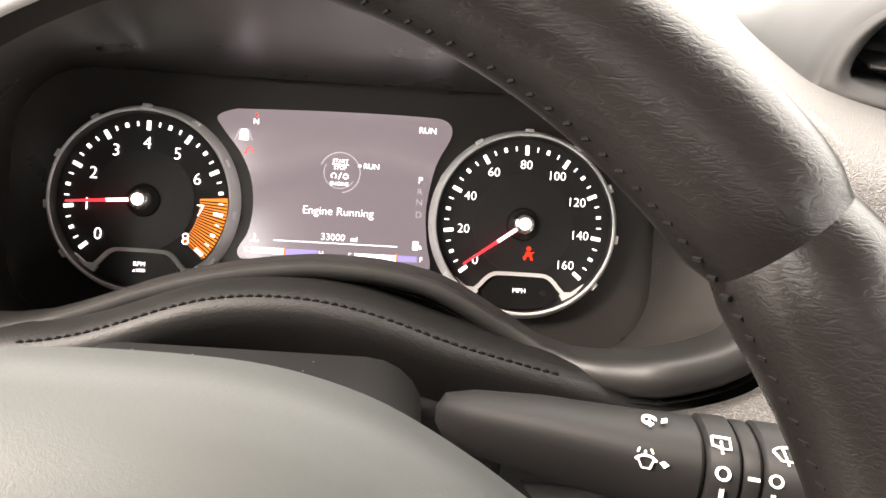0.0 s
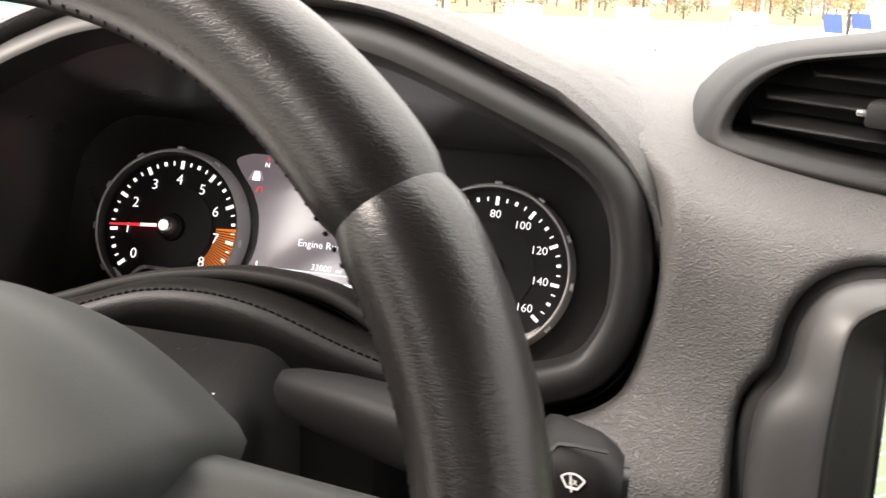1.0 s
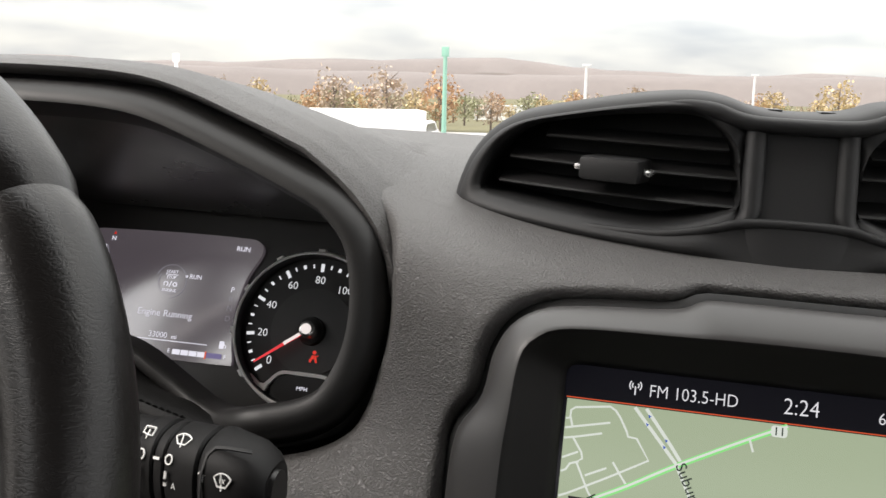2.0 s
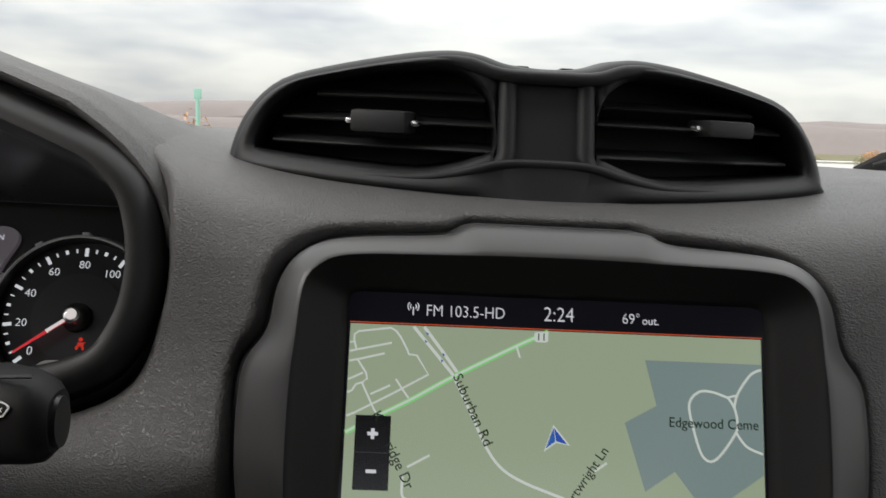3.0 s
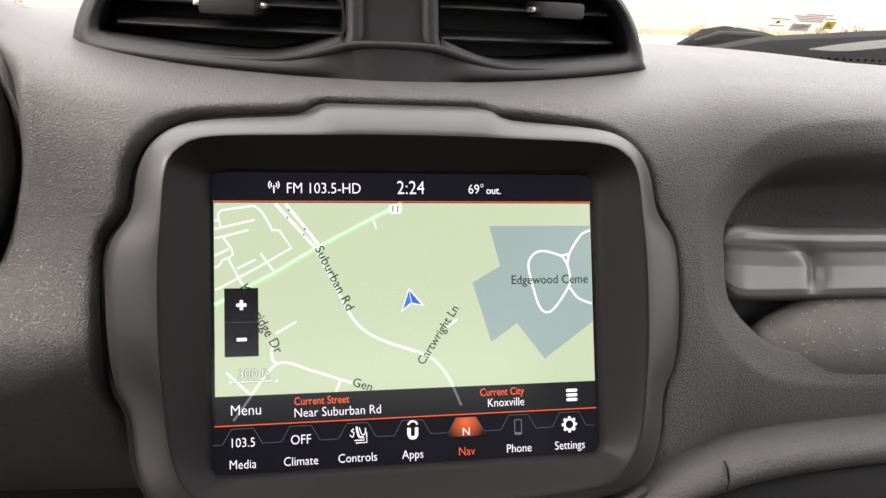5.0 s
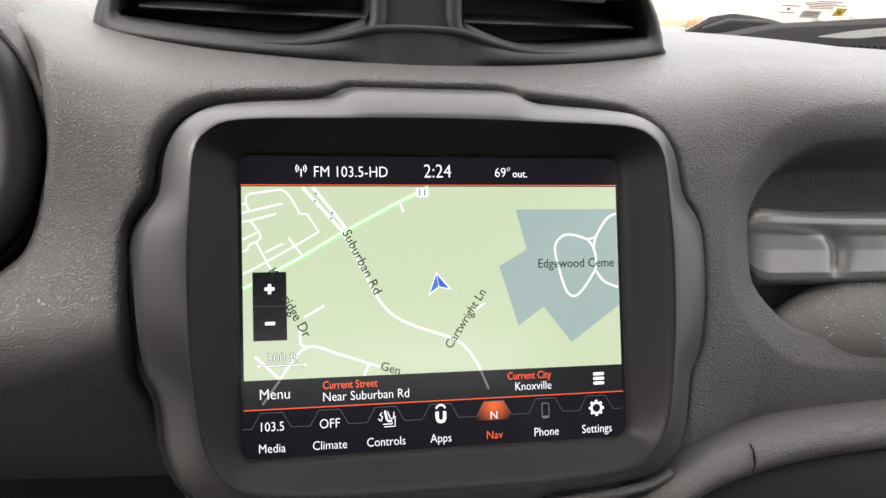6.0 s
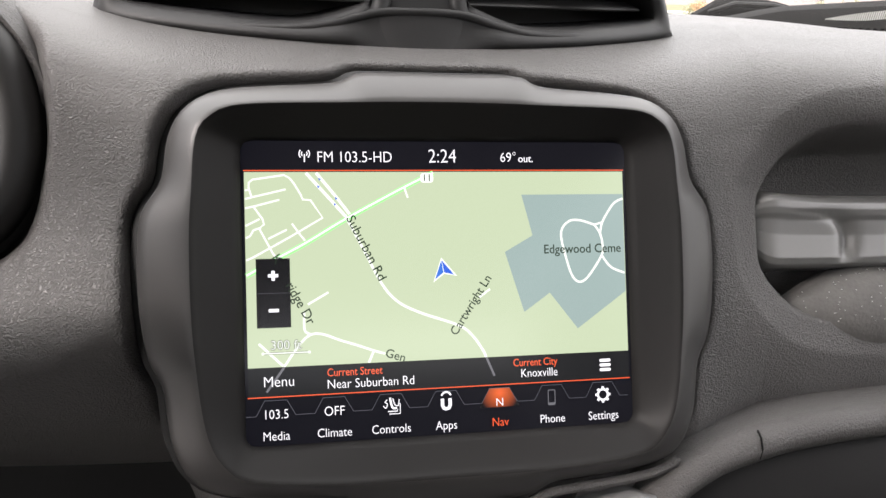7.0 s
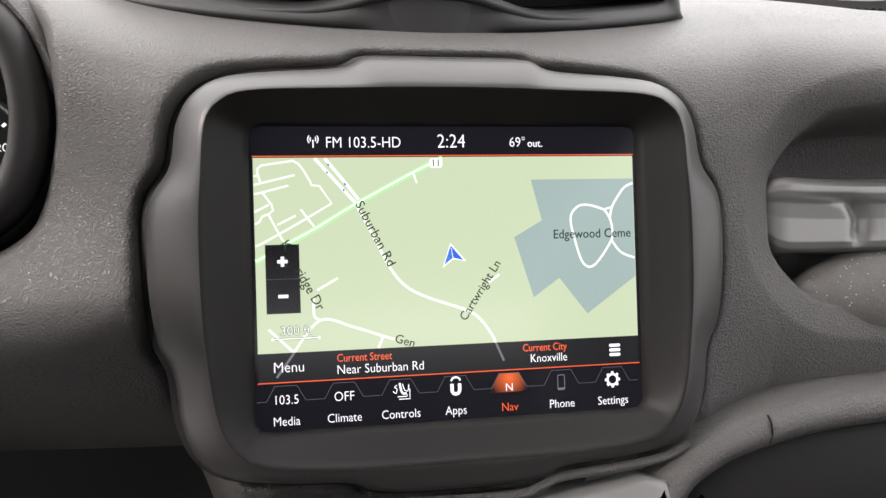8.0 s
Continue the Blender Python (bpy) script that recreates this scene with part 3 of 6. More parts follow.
upper = sorted((i for i in range(n_h) if h_out[i][1] < (-0.010 if abs(h_out[i][0] - MID) > 0.15 else -0.05)), key=lambda i: (math.degrees(math.atan2(h_out[i][1] - hc[1], h_out[i][0] - hc[0])) + 270) % 360)
crown = [np.array(S(*inset(h_out, -0.003)[i], -0.030)) for i in upper]
rings = []
for k, (back, flat, grow, rise) in enumerate(((0.012, 0, 0, -0.004), (0.0, 0, 0, 0.0), (-0.001, 0, 0.003, 0.0015), (0.006, 0, 0.006, 0.004), (0.03, 0.0, 0.009, 0.006), (0.09, 0.12, 0.013, 0.005), (0.17, 0.4, 0.02, 0.0), (0.26, 0.8, 0.03, 0.0), (0.36, 1.1, 0.05, -0.004))):
    ring = []
    for p in crown:
        w = (p[0] - MID) / 0.206
        base = 1.108
        z = p[2] + rise - 0.012 * min(1.0, max(0.0, (abs(w) - 0.74) / 0.2))
        z = z - max(0.0, z - base) * min(flat, 1.0) - (0.02 * max(0, flat - 1))
        low = min(1.0, max(0.0, (1.093 - p[2]) / 0.03))
        ring.append((p[0] + (grow - 0.006 * low) * w, min(p[1], 0.14) + back + 0.03 * low * low, z))
    rings.append(ring)
# the cover runs smoothly into the skin beside it
fine = [np.array(r) for r in rings[:4]]
for a, b in zip(rings[3:], rings[4:]):
    a, b = np.array(a), np.array(b)
    n = max(1, int(np.linalg.norm(b - a, axis=1).mean() / 0.005))
    fine += [a + (b - a) * i / n for i in range(1, n + 1)]
top = np.array([i for i in used if gz[i] > 1.055 and abs(gx[i] - MID) < 0.30 and d_hood[i] > 0.004])
tx, ty, tz = gx[top], gy[top], gz[top]
for k, ring in enumerate(fine[4:]):
    ease = min(1.0, (k + 1) / 4)
    for p in ring:
        d2 = (tx - p[0]) ** 2 + (ty - p[1]) ** 2
        near = np.argpartition(d2, 6)[:6]
        if d2[near].min() > 0.0045 ** 2:
            continue
        wt = 1 / (d2[near] + 1e-7)
        under = (tz[near] * wt).sum() / wt.sum()
        d = p[2] - under
        s = min(1.0, max(-1.0, d / 0.007))
        if s < 1:
            p[2] += ease * (under + 0.007 * (s + 1) ** 2 / 4 - 0.0007 * (1 - max(s, 0)) - p[2])
part("hood_cover", loft([[tuple(p) for p in r] for r in fine], False), DASH, dash, "grained cover of the dial hood", crease=70)

# liner from the rim down to the dials
back = rounded(MID - 0.182, -0.118, MID + 0.182, 0.030, 0.045, 8)
b_star = star(back, np.array([MID, -0.045]), n_h)


def back_point(u, v, h):
    return np.array(K(u - MID, v + 0.045, h))


liner = []
for t in np.linspace(0, 1, 9):
    a = hood_ring(0.0176, -0.048)
    b = [back_point(u, v, 0.004) for u, v in b_star]
    e = t ** 0.8
    liner.append([p * (1 - e) + q * e for p, q in zip(a, b)])
part("dial_hollow", loft(liner), LINER, dash, "smooth black hollow in front of the dials")


# stitched brow under the dials
def hump(u):
    """The height of the brow across the dials."""
    pts = np.array([(-0.20, 0.041), (-0.14, 0.037), (-0.113, 0.0350), (-0.091, 0.0325), (-0.069, 0.0257), (-0.047, 0.0164), (-0.025, 0.0105), (0.0, 0.0092), (0.02, 0.0110), (0.043, 0.0165), (0.062, 0.0233), (0.089, 0.0297), (0.112, 0.0345), (0.14, 0.041), (0.20, 0.047)])
    return np.interp(u, pts[:, 0], pts[:, 1])


bu = np.linspace(-0.165, 0.165, 70)
bv = np.array([np.mean([hump(u + k) for k in np.linspace(-0.012, 0.012, 9)]) for u in bu])
sect = [(0.030, -0.062), (0.012, -0.042), (0.0055, -0.0385), (0.0018, -0.0390), (-0.0012, -0.0418), (-0.0040, -0.0470), (-0.0060, -0.0535), (-0.0068, -0.060), (-0.0066, -0.070), (-0.004, -0.085)]
part("brow", loft([[S(MID + u, v + dv, h) for u, v in zip(bu, bv)] for dv, h in sect], False), BROWM, dash, "stitched black leather brow", crease=75)
stitches = []
for i in range(58):
    u = -0.105 + i * 0.0037
    v = float(np.interp(u, bu, bv))
    v2 = float(np.interp(u + 0.0026, bu, bv))
    stitches.append(tube([S(MID + u, v - 0.0004, -0.0412), S(MID + u + 0.0013, (v + v2) / 2 - 0.0010, -0.0405), S(MID + u + 0.0026, v2 - 0.0004, -0.0412)], 0.00055, 5))
part("stitching", join(*stitches), THREAD, dash, "black thread stitches")

# passenger side: padded ledge, glovebox lid
led = spline([(0.072, 0.186), (0.087, 0.160), (0.100, 0.143), (0.118, 0.1325), (0.132, 0.1275), (0.149, 0.1235), (0.174, 0.1195), (0.214, 0.117), (0.30, 0.116), (0.45, 0.118), (0.7, 0.13)], 6, False)
lsec = [(-0.010, -0.045), (-0.004, -0.012), (-0.0015, 0.002), (0.003, 0.0075), (0.009, 0.009), (0.014, 0.006), (0.0165, 0.0)]
lg = np.gradient(led, axis=0)
ln = np.stack([-lg[:, 1], lg[:, 0]], 1)
ln /= np.linalg.norm(ln, axis=1)[:, None]
part("ledge", loft([[S(*(p + q * dv), h - 0.22 * p[0] ** 2 * 0.8) for p, q in zip(led, ln)] for dv, h in lsec], False), DASH, dash, "padded grained ledge over the glovebox", crease=75)
part("glovebox_lid", loft([[S(*(p + q * dv), h - 0.22 * p[0] ** 2 * 0.8) for p, q in zip(led, ln)] for dv, h in ((0.0168, -0.010), (0.0172, -0.002), (0.022, 0.0), (0.06, 0.004), (0.14, 0.0), (0.2, -0.03))], False), BLACK, dash, "black glovebox lid", crease=60)
part("ledge_joint", tube([S(0.1487, 0.1235, 0.0062 - 0.004), S(0.149, 0.1265, 0.0086 - 0.004), S(0.1492, 0.132, 0.0092 - 0.004), S(0.1493, 0.137, 0.0062 - 0.004)], 0.0005, 6), GASKET, dash, "thin joint")
con = spline([(-0.095, 0.1535), (-0.05, 0.1545), (0.0, 0.155), (0.05, 0.1525), (0.083, 0.1475), (0.0915, 0.1462), (0.0955, 0.1505), (0.100, 0.166), (0.102, 0.20), (0.102, 0.26), (-0.118, 0.26), (-0.118, 0.19), (-0.110, 0.165)], 5)
cst = star(con, np.array([0, 0.2]), 90)
part("console_panel", loft([[S(u, v, h) for u, v in inset(cst, d)] for d, h in ((0, -0.02), (0, 0.004), (0.0015, 0.0065), (0.004, 0.0075), (0.03, 0.009))], True, False, True), CONSOLE, dash, "smooth grey panel under the screen", crease=50)
part("lower_skin", plate(S, rounded(0.060, 0.146, 0.128, 0.240, 0.01, 4), -0.04, -0.011), DASH, dash, "grained black lower skin")
part("screen_gap", loft([[S(u, v, h) for u, v in inset(star(BEZEL, np.array([0, 0.05]), 160), d)] for d, h in ((-0.004, -0.016), (0.0, -0.0135), (0.012, -0.0135))]), DEEP, dash)
part("screen_lip", tube([S(u, v, 0.0015) for u, v in spline([(-0.09, 0.149), (-0.05, 0.1495), (0.02, 0.151), (0.035, 0.1485), (0.046, 0.1445), (0.07, 0.1425), (0.095, 0.1395), (0.108, 0.134)], 5, False)], 0.0022, 8), DASH, dash, "thin grained edge")

# ---- grab handle in the passenger hollow ----
grab = thing("grab_handle", S(0.16, 0.05, -0.03), "silver-grey plastic grab handle across the dashboard hollow", "handle")
hook = spline([(0.182, 0.0196), (0.198, 0.0202), (0.210, 0.0222), (0.2165, 0.0262), (0.2188, 0.0312), (0.2184, 0.0372), (0.2160, 0.0425)], 8, False)
hook_deep = np.interp(np.arange(len(hook)), [0, 14, 24, 40, len(hook) - 1], [0.0, 0.0016, 0.0046, 0.0050, 0.0016])
hook_wide = np.interp(np.arange(len(hook)), [0, 14, 26, len(hook) - 1], [0.0014, 0.0026, 0.0046, 0.0046])


def handle_point(u, t):
    """A point of the handle's front, t from its upper to its lower edge."""
    x = min(1.0, (u - 0.1605) / 0.017)
    up, down = (1 - (1 - x) ** 2.6) ** 0.42, (1 - (1 - x) ** 2.2) ** 0.55
    top, low = 0.0265 - 0.0205 * up + 0.0035 * math.sin(min(1, (u - 0.16) / 0.06) * 1.57), 0.0265 + 0.0225 * down
    h = np.interp(t, [0, 0.03, 0.08, 0.14, 0.22, 0.30, 0.36, 0.55, 0.84, 0.92, 0.965, 1], [-0.028, -0.0160, -0.0112, -0.0090, -0.0086, -0.0096, -0.0112, -0.0122, -0.0114, -0.0128, -0.017, -0.031])
    v = top + (low - top) * t
    h -= 0.006 * (1 - x) ** 2 + 0.16 * u * u
    if u < 0.24:
        d = np.hypot(hook[:, 0] - u, hook[:, 1] - v)
        h -= (hook_deep * np.exp(-(d / hook_wide) ** 2)).max()
    return S(u, v, h)


hu = np.r_[0.1605 + 0.0015 * np.linspace(0.02, 1, 6) ** 2, np.linspace(0.163, 0.225, 56), np.linspace(0.23, 0.45, 16)]
ht = np.r_[np.linspace(0, 0.2, 12), np.linspace(0.22, 0.90, 46), np.linspace(0.91, 1, 8)]
part("bar", loft([[handle_point(u, t) for t in ht] for u in hu], False), HANDLE, grab, "satin grey bar with a moulded finger slot", crease=80)
pu = np.linspace(0, 1, 24)
part("bolster", loft([[S(0.176 + 0.26 * k, 0.074 - (0.024 * math.sin(min(1.0, k * 4.2 + 0.05) * 1.57)) * math.cos(a) - 0.004, -0.026 + 0.020 * math.sin(min(1.0, k * 4 + 0.05) * 1.57) * math.sin(a) - 0.16 * (0.176 + 0.26 * k) ** 2) for k in pu] for a in np.linspace(-0.3, 3.3, 12)], False), BOLST, grab, "gritty grey padded bolster", crease=80)
grit = []
for i in range(70):
    k, a, d = random.uniform(0.06, 0.34), random.uniform(0.5, 1.9), random.uniform(0.00008, 0.00025)
    e = math.sin(min(1.0, k * 4.2 + 0.05) * 1.57)
    u, v, h = 0.176 + 0.26 * k, 0.074 - 0.024 * e * math.cos(a) - 0.004, -0.026 + 0.0203 * e * math.sin(a) - 0.16 * (0.176 + 0.26 * k) ** 2
    grit.append(plate(S, [(u - d, v - d), (u + d, v - d * 0.5), (u + d * 0.6, v + d), (u - d * 0.7, v + d * 0.8)], h - 0.0004, h + 0.0002))
part("dust", join(*grit), ICON, grab, "pale specks of dust", smooth=False)["kind"] = "stuff"

# ---- instrument cluster ----
cluster = thing("instrument_cluster", (MID, 0.23, 0.95), "lit instrument cluster with two round dials and a colour display", "instrument cluster")
part("backing", plate(K, star(rounded(-0.19, -0.075, 0.19, 0.075, 0.05, 8), np.array([0.0, 0.0]), 100), -0.02, -0.003), LINER, cluster)


def dial(cu, numbers, redline):
    face = part("dial", disc(K, cu, 0, 0.0495, -0.003, 0.0, 72), DIAL, cluster, "matt black dial")
    part("centre", hoop(K, cu, 0, 0.0, 0.0285, 0.0, 0.0012, 60), DIALC, face)
    bez = part("dial_ring", loft([[K(cu + r * math.cos(a), -r * math.sin(a), h) for a in np.arange(96) * 2 * math.pi / 96] for r, h in ((0.0542, -0.004), (0.0536, 0.001), (0.0518, 0.0085), (0.0510, 0.0096), (0.0501, 0.0098), (0.0496, 0.0092))]),
               RINGM, cluster, "brushed silver ring")
    part("dial_wall", loft([[K(cu + r * math.cos(a), -r * math.sin(a), h) for a in np.arange(96) * 2 * math.pi / 96] for r, h in ((0.0496, 0.0091), (0.0490, 0.0004))]), DIAL, bez, "dark inner wall of the ring")
    for k in range(9):
        a = radians(-38 + 32.0 * k)
        m = Matrix.Translation(Vector(K(cu + 0.0528 * math.cos(a), -0.0528 * math.sin(a), 0.0050)))
        e1 = Vector(K(math.cos(a), -math.sin(a), 0)) - Vector(K(0, 0, 0))
        e2 = Vector(K(-math.sin(a), -math.cos(a), 0)) - Vector(K(0, 0, 0))
        e3 = Vector(K(0, 0, 1)) - Vector(K(0, 0, 0))
        m = m @ Matrix((e1, e2, e3)).transposed().to_4x4()
        part("lug", turned(box(-0.0014, -0.0024, -0.003, 0.0012, 0.0024, 0.0026, 0.0006), m), RINGM, bez)
    for k, num in enumerate(numbers):
        a = radians(220 - 32.5 * k)
        rn = 0.0322 if redline else 0.0340
        write("numeral", num, K, cu + rn * math.cos(a) * (0.97 if len(num) > 2 else 1.0), -rn * math.sin(a), (0.0098 if redline else 0.0078) if len(num) == 1 else 0.0072, SPEED, face, 0.0010)
        part("tick", ribbon(K, [(cu + 0.0398 * math.cos(a), -0.0398 * math.sin(a)), (cu + 0.0452 * math.cos(a), -0.0452 * math.sin(a))], 0.0020, 0.0, 0.0009), SPEED, face, smooth=False)
        if k < len(numbers) - 1:
            for j in (1, 2, 3):
                b = a - radians(32.5 * j / 4)
                r0, w = (0.0422, 0.0017) if j == 2 else (0.0422, 0.0007)
                part("tick", ribbon(K, [(cu + r0 * math.cos(b), -r0 * math.sin(b)), (cu + 0.0448 * math.cos(b), -0.0448 * math.sin(b))], w, 0.0, 0.0009), SPEED, face, smooth=False)
    # silver arch with the small dark window below
    rise = [(-0.0345, 0.0372), (-0.0268, 0.0385), (-0.0232, 0.0362), (-0.0192, 0.0318), (-0.0158, 0.0293), (-0.0105, 0.0284)]
    arch = spline(rise + [(-u, v) for u, v in rise[::-1]], 5, False)
    part("arch", ribbon(K, arch + (cu, 0), 0.0022, 0.0, 0.0035), RINGM, face, "silver arch")
    for e in (-1, 1):
        part("arch_foot", plate(K, [(cu + e * u, v) for u, v in ((-0.0245, 0.0372), (-0.0300, 0.0368), (-0.0366, 0.0318), (-0.0335, 0.0357), (-0.0290, 0.0396), (-0.0250, 0.0420), (-0.0232, 0.0392))], 0.0, 0.0032), RINGM, face, "silver foot of the arch")
    part("window", plate(K, [(cu + u, v) for u, v in spline([(-0.0212, 0.0380), (-0.0178, 0.0330), (-0.0100, 0.0296), (0.0100, 0.0296), (0.0178, 0.0330), (0.0212, 0.0380), (0.0195, 0.0425), (0.0110, 0.0470), (0, 0.0484), (-0.0110, 0.0470), (-0.0195, 0.0425)], 4)], 0.0, 0.0016), GLOSSB, face)
    if redline:
        a0, a1 = -42, 5
        part("redline", hoop(K, cu, 0, 0.0315, 0.0470, 0.0, 0.0006, 30, a0, a1), ORANGE, face, "orange hatched redline sector")
        for k in range(19):
            b = radians(a0 + 1.4 + k * 2.4)
            part("hatch", ribbon(K, [(cu + 0.0318 * math.cos(b), -0.0318 * math.sin(b)), (cu + 0.0468 * math.cos(b + 0.02), -0.0468 * math.sin(b + 0.02) + 0.002)], 0.0008, 0.0, 0.00075), DIAL, face, smooth=False)
    return face


def pointer(cu, deg):
    a = radians(deg)
    c, s = math.cos(a), -math.sin(a)
    ob = part("needle", loft([[K(cu + r * c - w * s, r * s + w * c, h) for r, w, h in ((0.004, -0.0012, 0.0085), (0.041, -0.0005, 0.0085), (0.041, 0.0005, 0.0085), (0.004, 0.0012, 0.0085))],
                              [K(cu + r * c - w * s, r * s + w * c, h) for r, w, h in ((0.004, -0.0012, 0.0097), (0.041, -0.0005, 0.0092), (0.041, 0.0005, 0.0092), (0.004, 0.0012, 0.0097))]], True, True, True), NEEDLE, cluster, "glowing red needle", smooth=False)
    part("needle_root", ribbon(K, [(cu + 0.004 * c, 0.004 * s), (cu + 0.018 * c, 0.018 * s)], 0.0019, 0.0085, 0.0103), NEEDW, ob, "white-lit root")
    part("cap", loft([[K(cu + r * math.cos(t), r * math.sin(t), h) for t in np.arange(36) * 2 * math.pi / 36] for r, h in ((0.0060, 0.0), (0.0060, 0.010), (0.0052, 0.0122), (0.0040, 0.0128))], True, False, True), CHROME, ob, "round pale needle cap")
    part("cap_light", disc(K, cu, 0.0, 0.0034, 0.0126, 0.0132, 24), NEEDW, ob, "white-lit middle")
    part("cap_socket", loft([[K(cu + r * math.cos(t), r * math.sin(t), h) for t in np.arange(36) * 2 * math.pi / 36] for r, h in ((0.0095, 0.001), (0.0088, 0.0045), (0.0064, 0.0050))]), DEEP, ob)


tach = dial(-0.1076, "012345678", True)
speed = dial(0.1076, ["0", "20", "40", "60", "80", "100", "120", "140", "160"], False)
pointer(-0.1076, 184.5)
pointer(0.1076, 216.5)
write("small_writing", "RPM", K, -0.1076, 0.0362, 0.0036, DISPW, tach, 0.0022)
write("small_writing", "x1000", K, -0.1076, 0.0398, 0.0028, DISPW, tach, 0.0022)
write("small_writing", "MPH", K, 0.1076, 0.0378, 0.0038, DISPW, speed, 0.0022)
part("sensor_dot", disc(K, 0.1215, 0.0385, 0.0016, 0.0014, 0.0022, 16), DIALC, speed)
KB = lambda u, v, h=0.0: K(0.1118 + 0.78 * (u - 0.1115), 0.0168 + 0.78 * (v - 0.017), h)
belt = join(disc(KB, 0.1115, 0.0128, 0.0017, 0.0008, 0.0014, 16), plate(KB, [(0.1095, 0.0152), (0.1135, 0.0152), (0.1150, 0.0212), (0.1132, 0.0212), (0.1125, 0.0185), (0.1105, 0.0185), (0.1095, 0.0212), (0.1080, 0.0212)], 0.0008, 0.0014),
            ribbon(KB, [(0.1076, 0.0196), (0.1154, 0.0150)], 0.0009, 0.0008, 0.0016))
part("warning_lamp", belt, LAMPR, speed, "red seat belt warning light", smooth=False)

# colour display between the dials
scr = spline([(-0.0690, -0.0505), (-0.060, -0.0548), (-0.050, -0.0556), (0.0, -0.0572), (0.045, -0.0574), (0.0600, -0.0560), (0.0640, -0.0480), (0.0560, -0.030), (0.0520, -0.006), (0.0535, 0.014), (0.0560, 0.0268), (0.0500, 0.0290), (0.0, 0.0295), (-0.045, 0.0292), (-0.0520, 0.0285),
              (-0.0530, 0.0235), (-0.0480, 0.014), (-0.0460, 0.000), (-0.0480, -0.016), (-0.0545, -0.030), (-0.0655, -0.0435)], 5)
disp = part("info_display", plate(K, scr, -0.004, 0.0012), DISP, cluster, "dark lit colour display")
ug = lambda nm, geo, mat, lab="": part(nm, geo, mat, disp, lab, smooth=False)
write("writing", "Engine Running", K, 0.0022, -0.0004, 0.0066, DISPW, disp, 0.0016)
write("writing", "33000", K, 0.0002, 0.0142, 0.0056, DISPW, disp, 0.0016)
write("writing", "mi", K, 0.0122, 0.0146, 0.0042, DISPW, disp, 0.0016)
write("writing", "RUN", K, 0.0502, -0.0496, 0.0049, DISPW, disp, 0.0016)
write("writing", "RUN", K, 0.0195, -0.0272, 0.0044, DISPW, disp, 0.0016)
for row, (b, v) in enumerate((("START", -0.0292), ("STOP", -0.0254), ("ENGINE", -0.0163))):
    write("writing", b, K, 0.0018, v, 0.0030, DISPW, disp, 0.0016)
ug("divider", ribbon(K, [(-0.003, -0.0274), (0.0066, -0.0274)], 0.0004, 0.0012, 0.0016), DISPW)
ug("start_symbol", join(hoop(K, -0.0015, -0.0208, 0.0012, 0.0017, 0.0012, 0.0016, 20, -60, 240), ribbon(K, [(0.0012, -0.0190), (0.0026, -0.0228)], 0.0005, 0.0012, 0.0016), hoop(K, 0.0052, -0.0208, 0.0010, 0.0016, 0.0012, 0.0016, 20)), DISPW)
ug("button_ring", hoop(K, 0.0018, -0.0228, 0.0112, 0.0117, 0.0012, 0.0016, 60, -80, 160), DISPG)
ug("button_ring", hoop(K, 0.0018, -0.0228, 0.0088, 0.0092, 0.0012, 0.0016, 60, 150, 330), DISPG)
ug("run_dot", disc(K, 0.0128, -0.0272, 0.0009, 0.0012, 0.0016, 12), DISPW)
for b, v in (("P", -0.0212), ("R", -0.0146), ("N", -0.0087), ("D", -0.0016)):
    write("gear_letter", b, K, 0.0478, v, 0.0052, DISPW if b == "P" else DISPG, disp, 0.0016)
ug("rule", ribbon(K, [(-0.033, 0.0178), (0.0368, 0.0172)], 0.0005, 0.0012, 0.0016), DISPW)
for a, b, c in ((-0.0454, -0.0268, -0.0079), (0.0130, 0.0369, 0.0485)):
    ug("gauge_bar", ribbon(K, [(a, 0.0241), (b, 0.0239)], 0.0034, 0.0012, 0.0016), DISPW, "white filled gauge bar")
    ug("gauge_bar", ribbon(K, [(b + 0.0008, 0.0239), (c, 0.0237)], 0.0034, 0.0012, 0.0016), DISPB, "blue empty gauge bar")
    ug("gauge_mark", ribbon(K, [(b, 0.0215), (b, 0.0264)], 0.0008, 0.0012, 0.0018), UIO)
    for j in range(1, 4):
        x = a + (b - a) * j / 4
        ug("gauge_gap", ribbon(K, [(x, 0.0222), (x, 0.0258)], 0.0004, 0.0012, 0.0018), DISP)
for b, u, v in (("C", -0.0483, 0.0240), ("H", -0.0060, 0.0240), ("E", 0.0103, 0.0240), ("F", 0.0508, 0.0238)):
    write("gauge_letter", b, K, u, v, 0.0040, DISPW, disp, 0.0016)
ug("fuel_symbol", join(plate(K, rounded(0.0455, 0.0135, 0.0488, 0.0185, 0.0005, 2), 0.0012, 0.0016), ribbon(K, [(0.0488, 0.0155), (0.0503, 0.0165), (0.0500, 0.0180)], 0.0006, 0.0012, 0.0016)), DISPW)
ug("coolant_symbol", join(ribbon(K, [(-0.0440, 0.0148), (-0.0440, 0.0180)], 0.0009, 0.0012, 0.0016), ribbon(K, [(-0.0465, 0.0192), (-0.0448, 0.0184), (-0.0432, 0.0192), (-0.0415, 0.0184)], 0.0006, 0.0012, 0.0016)), DISPW)
write("writing", "N", K, -0.0471, -0.0486, 0.0044, DISPW, disp, 0.0016)
ug("compass_arrow", plate(K, [(-0.0471, -0.0538), (-0.0462, -0.0518), (-0.0480, -0.0518)], 0.0012, 0.0016), LAMPR)
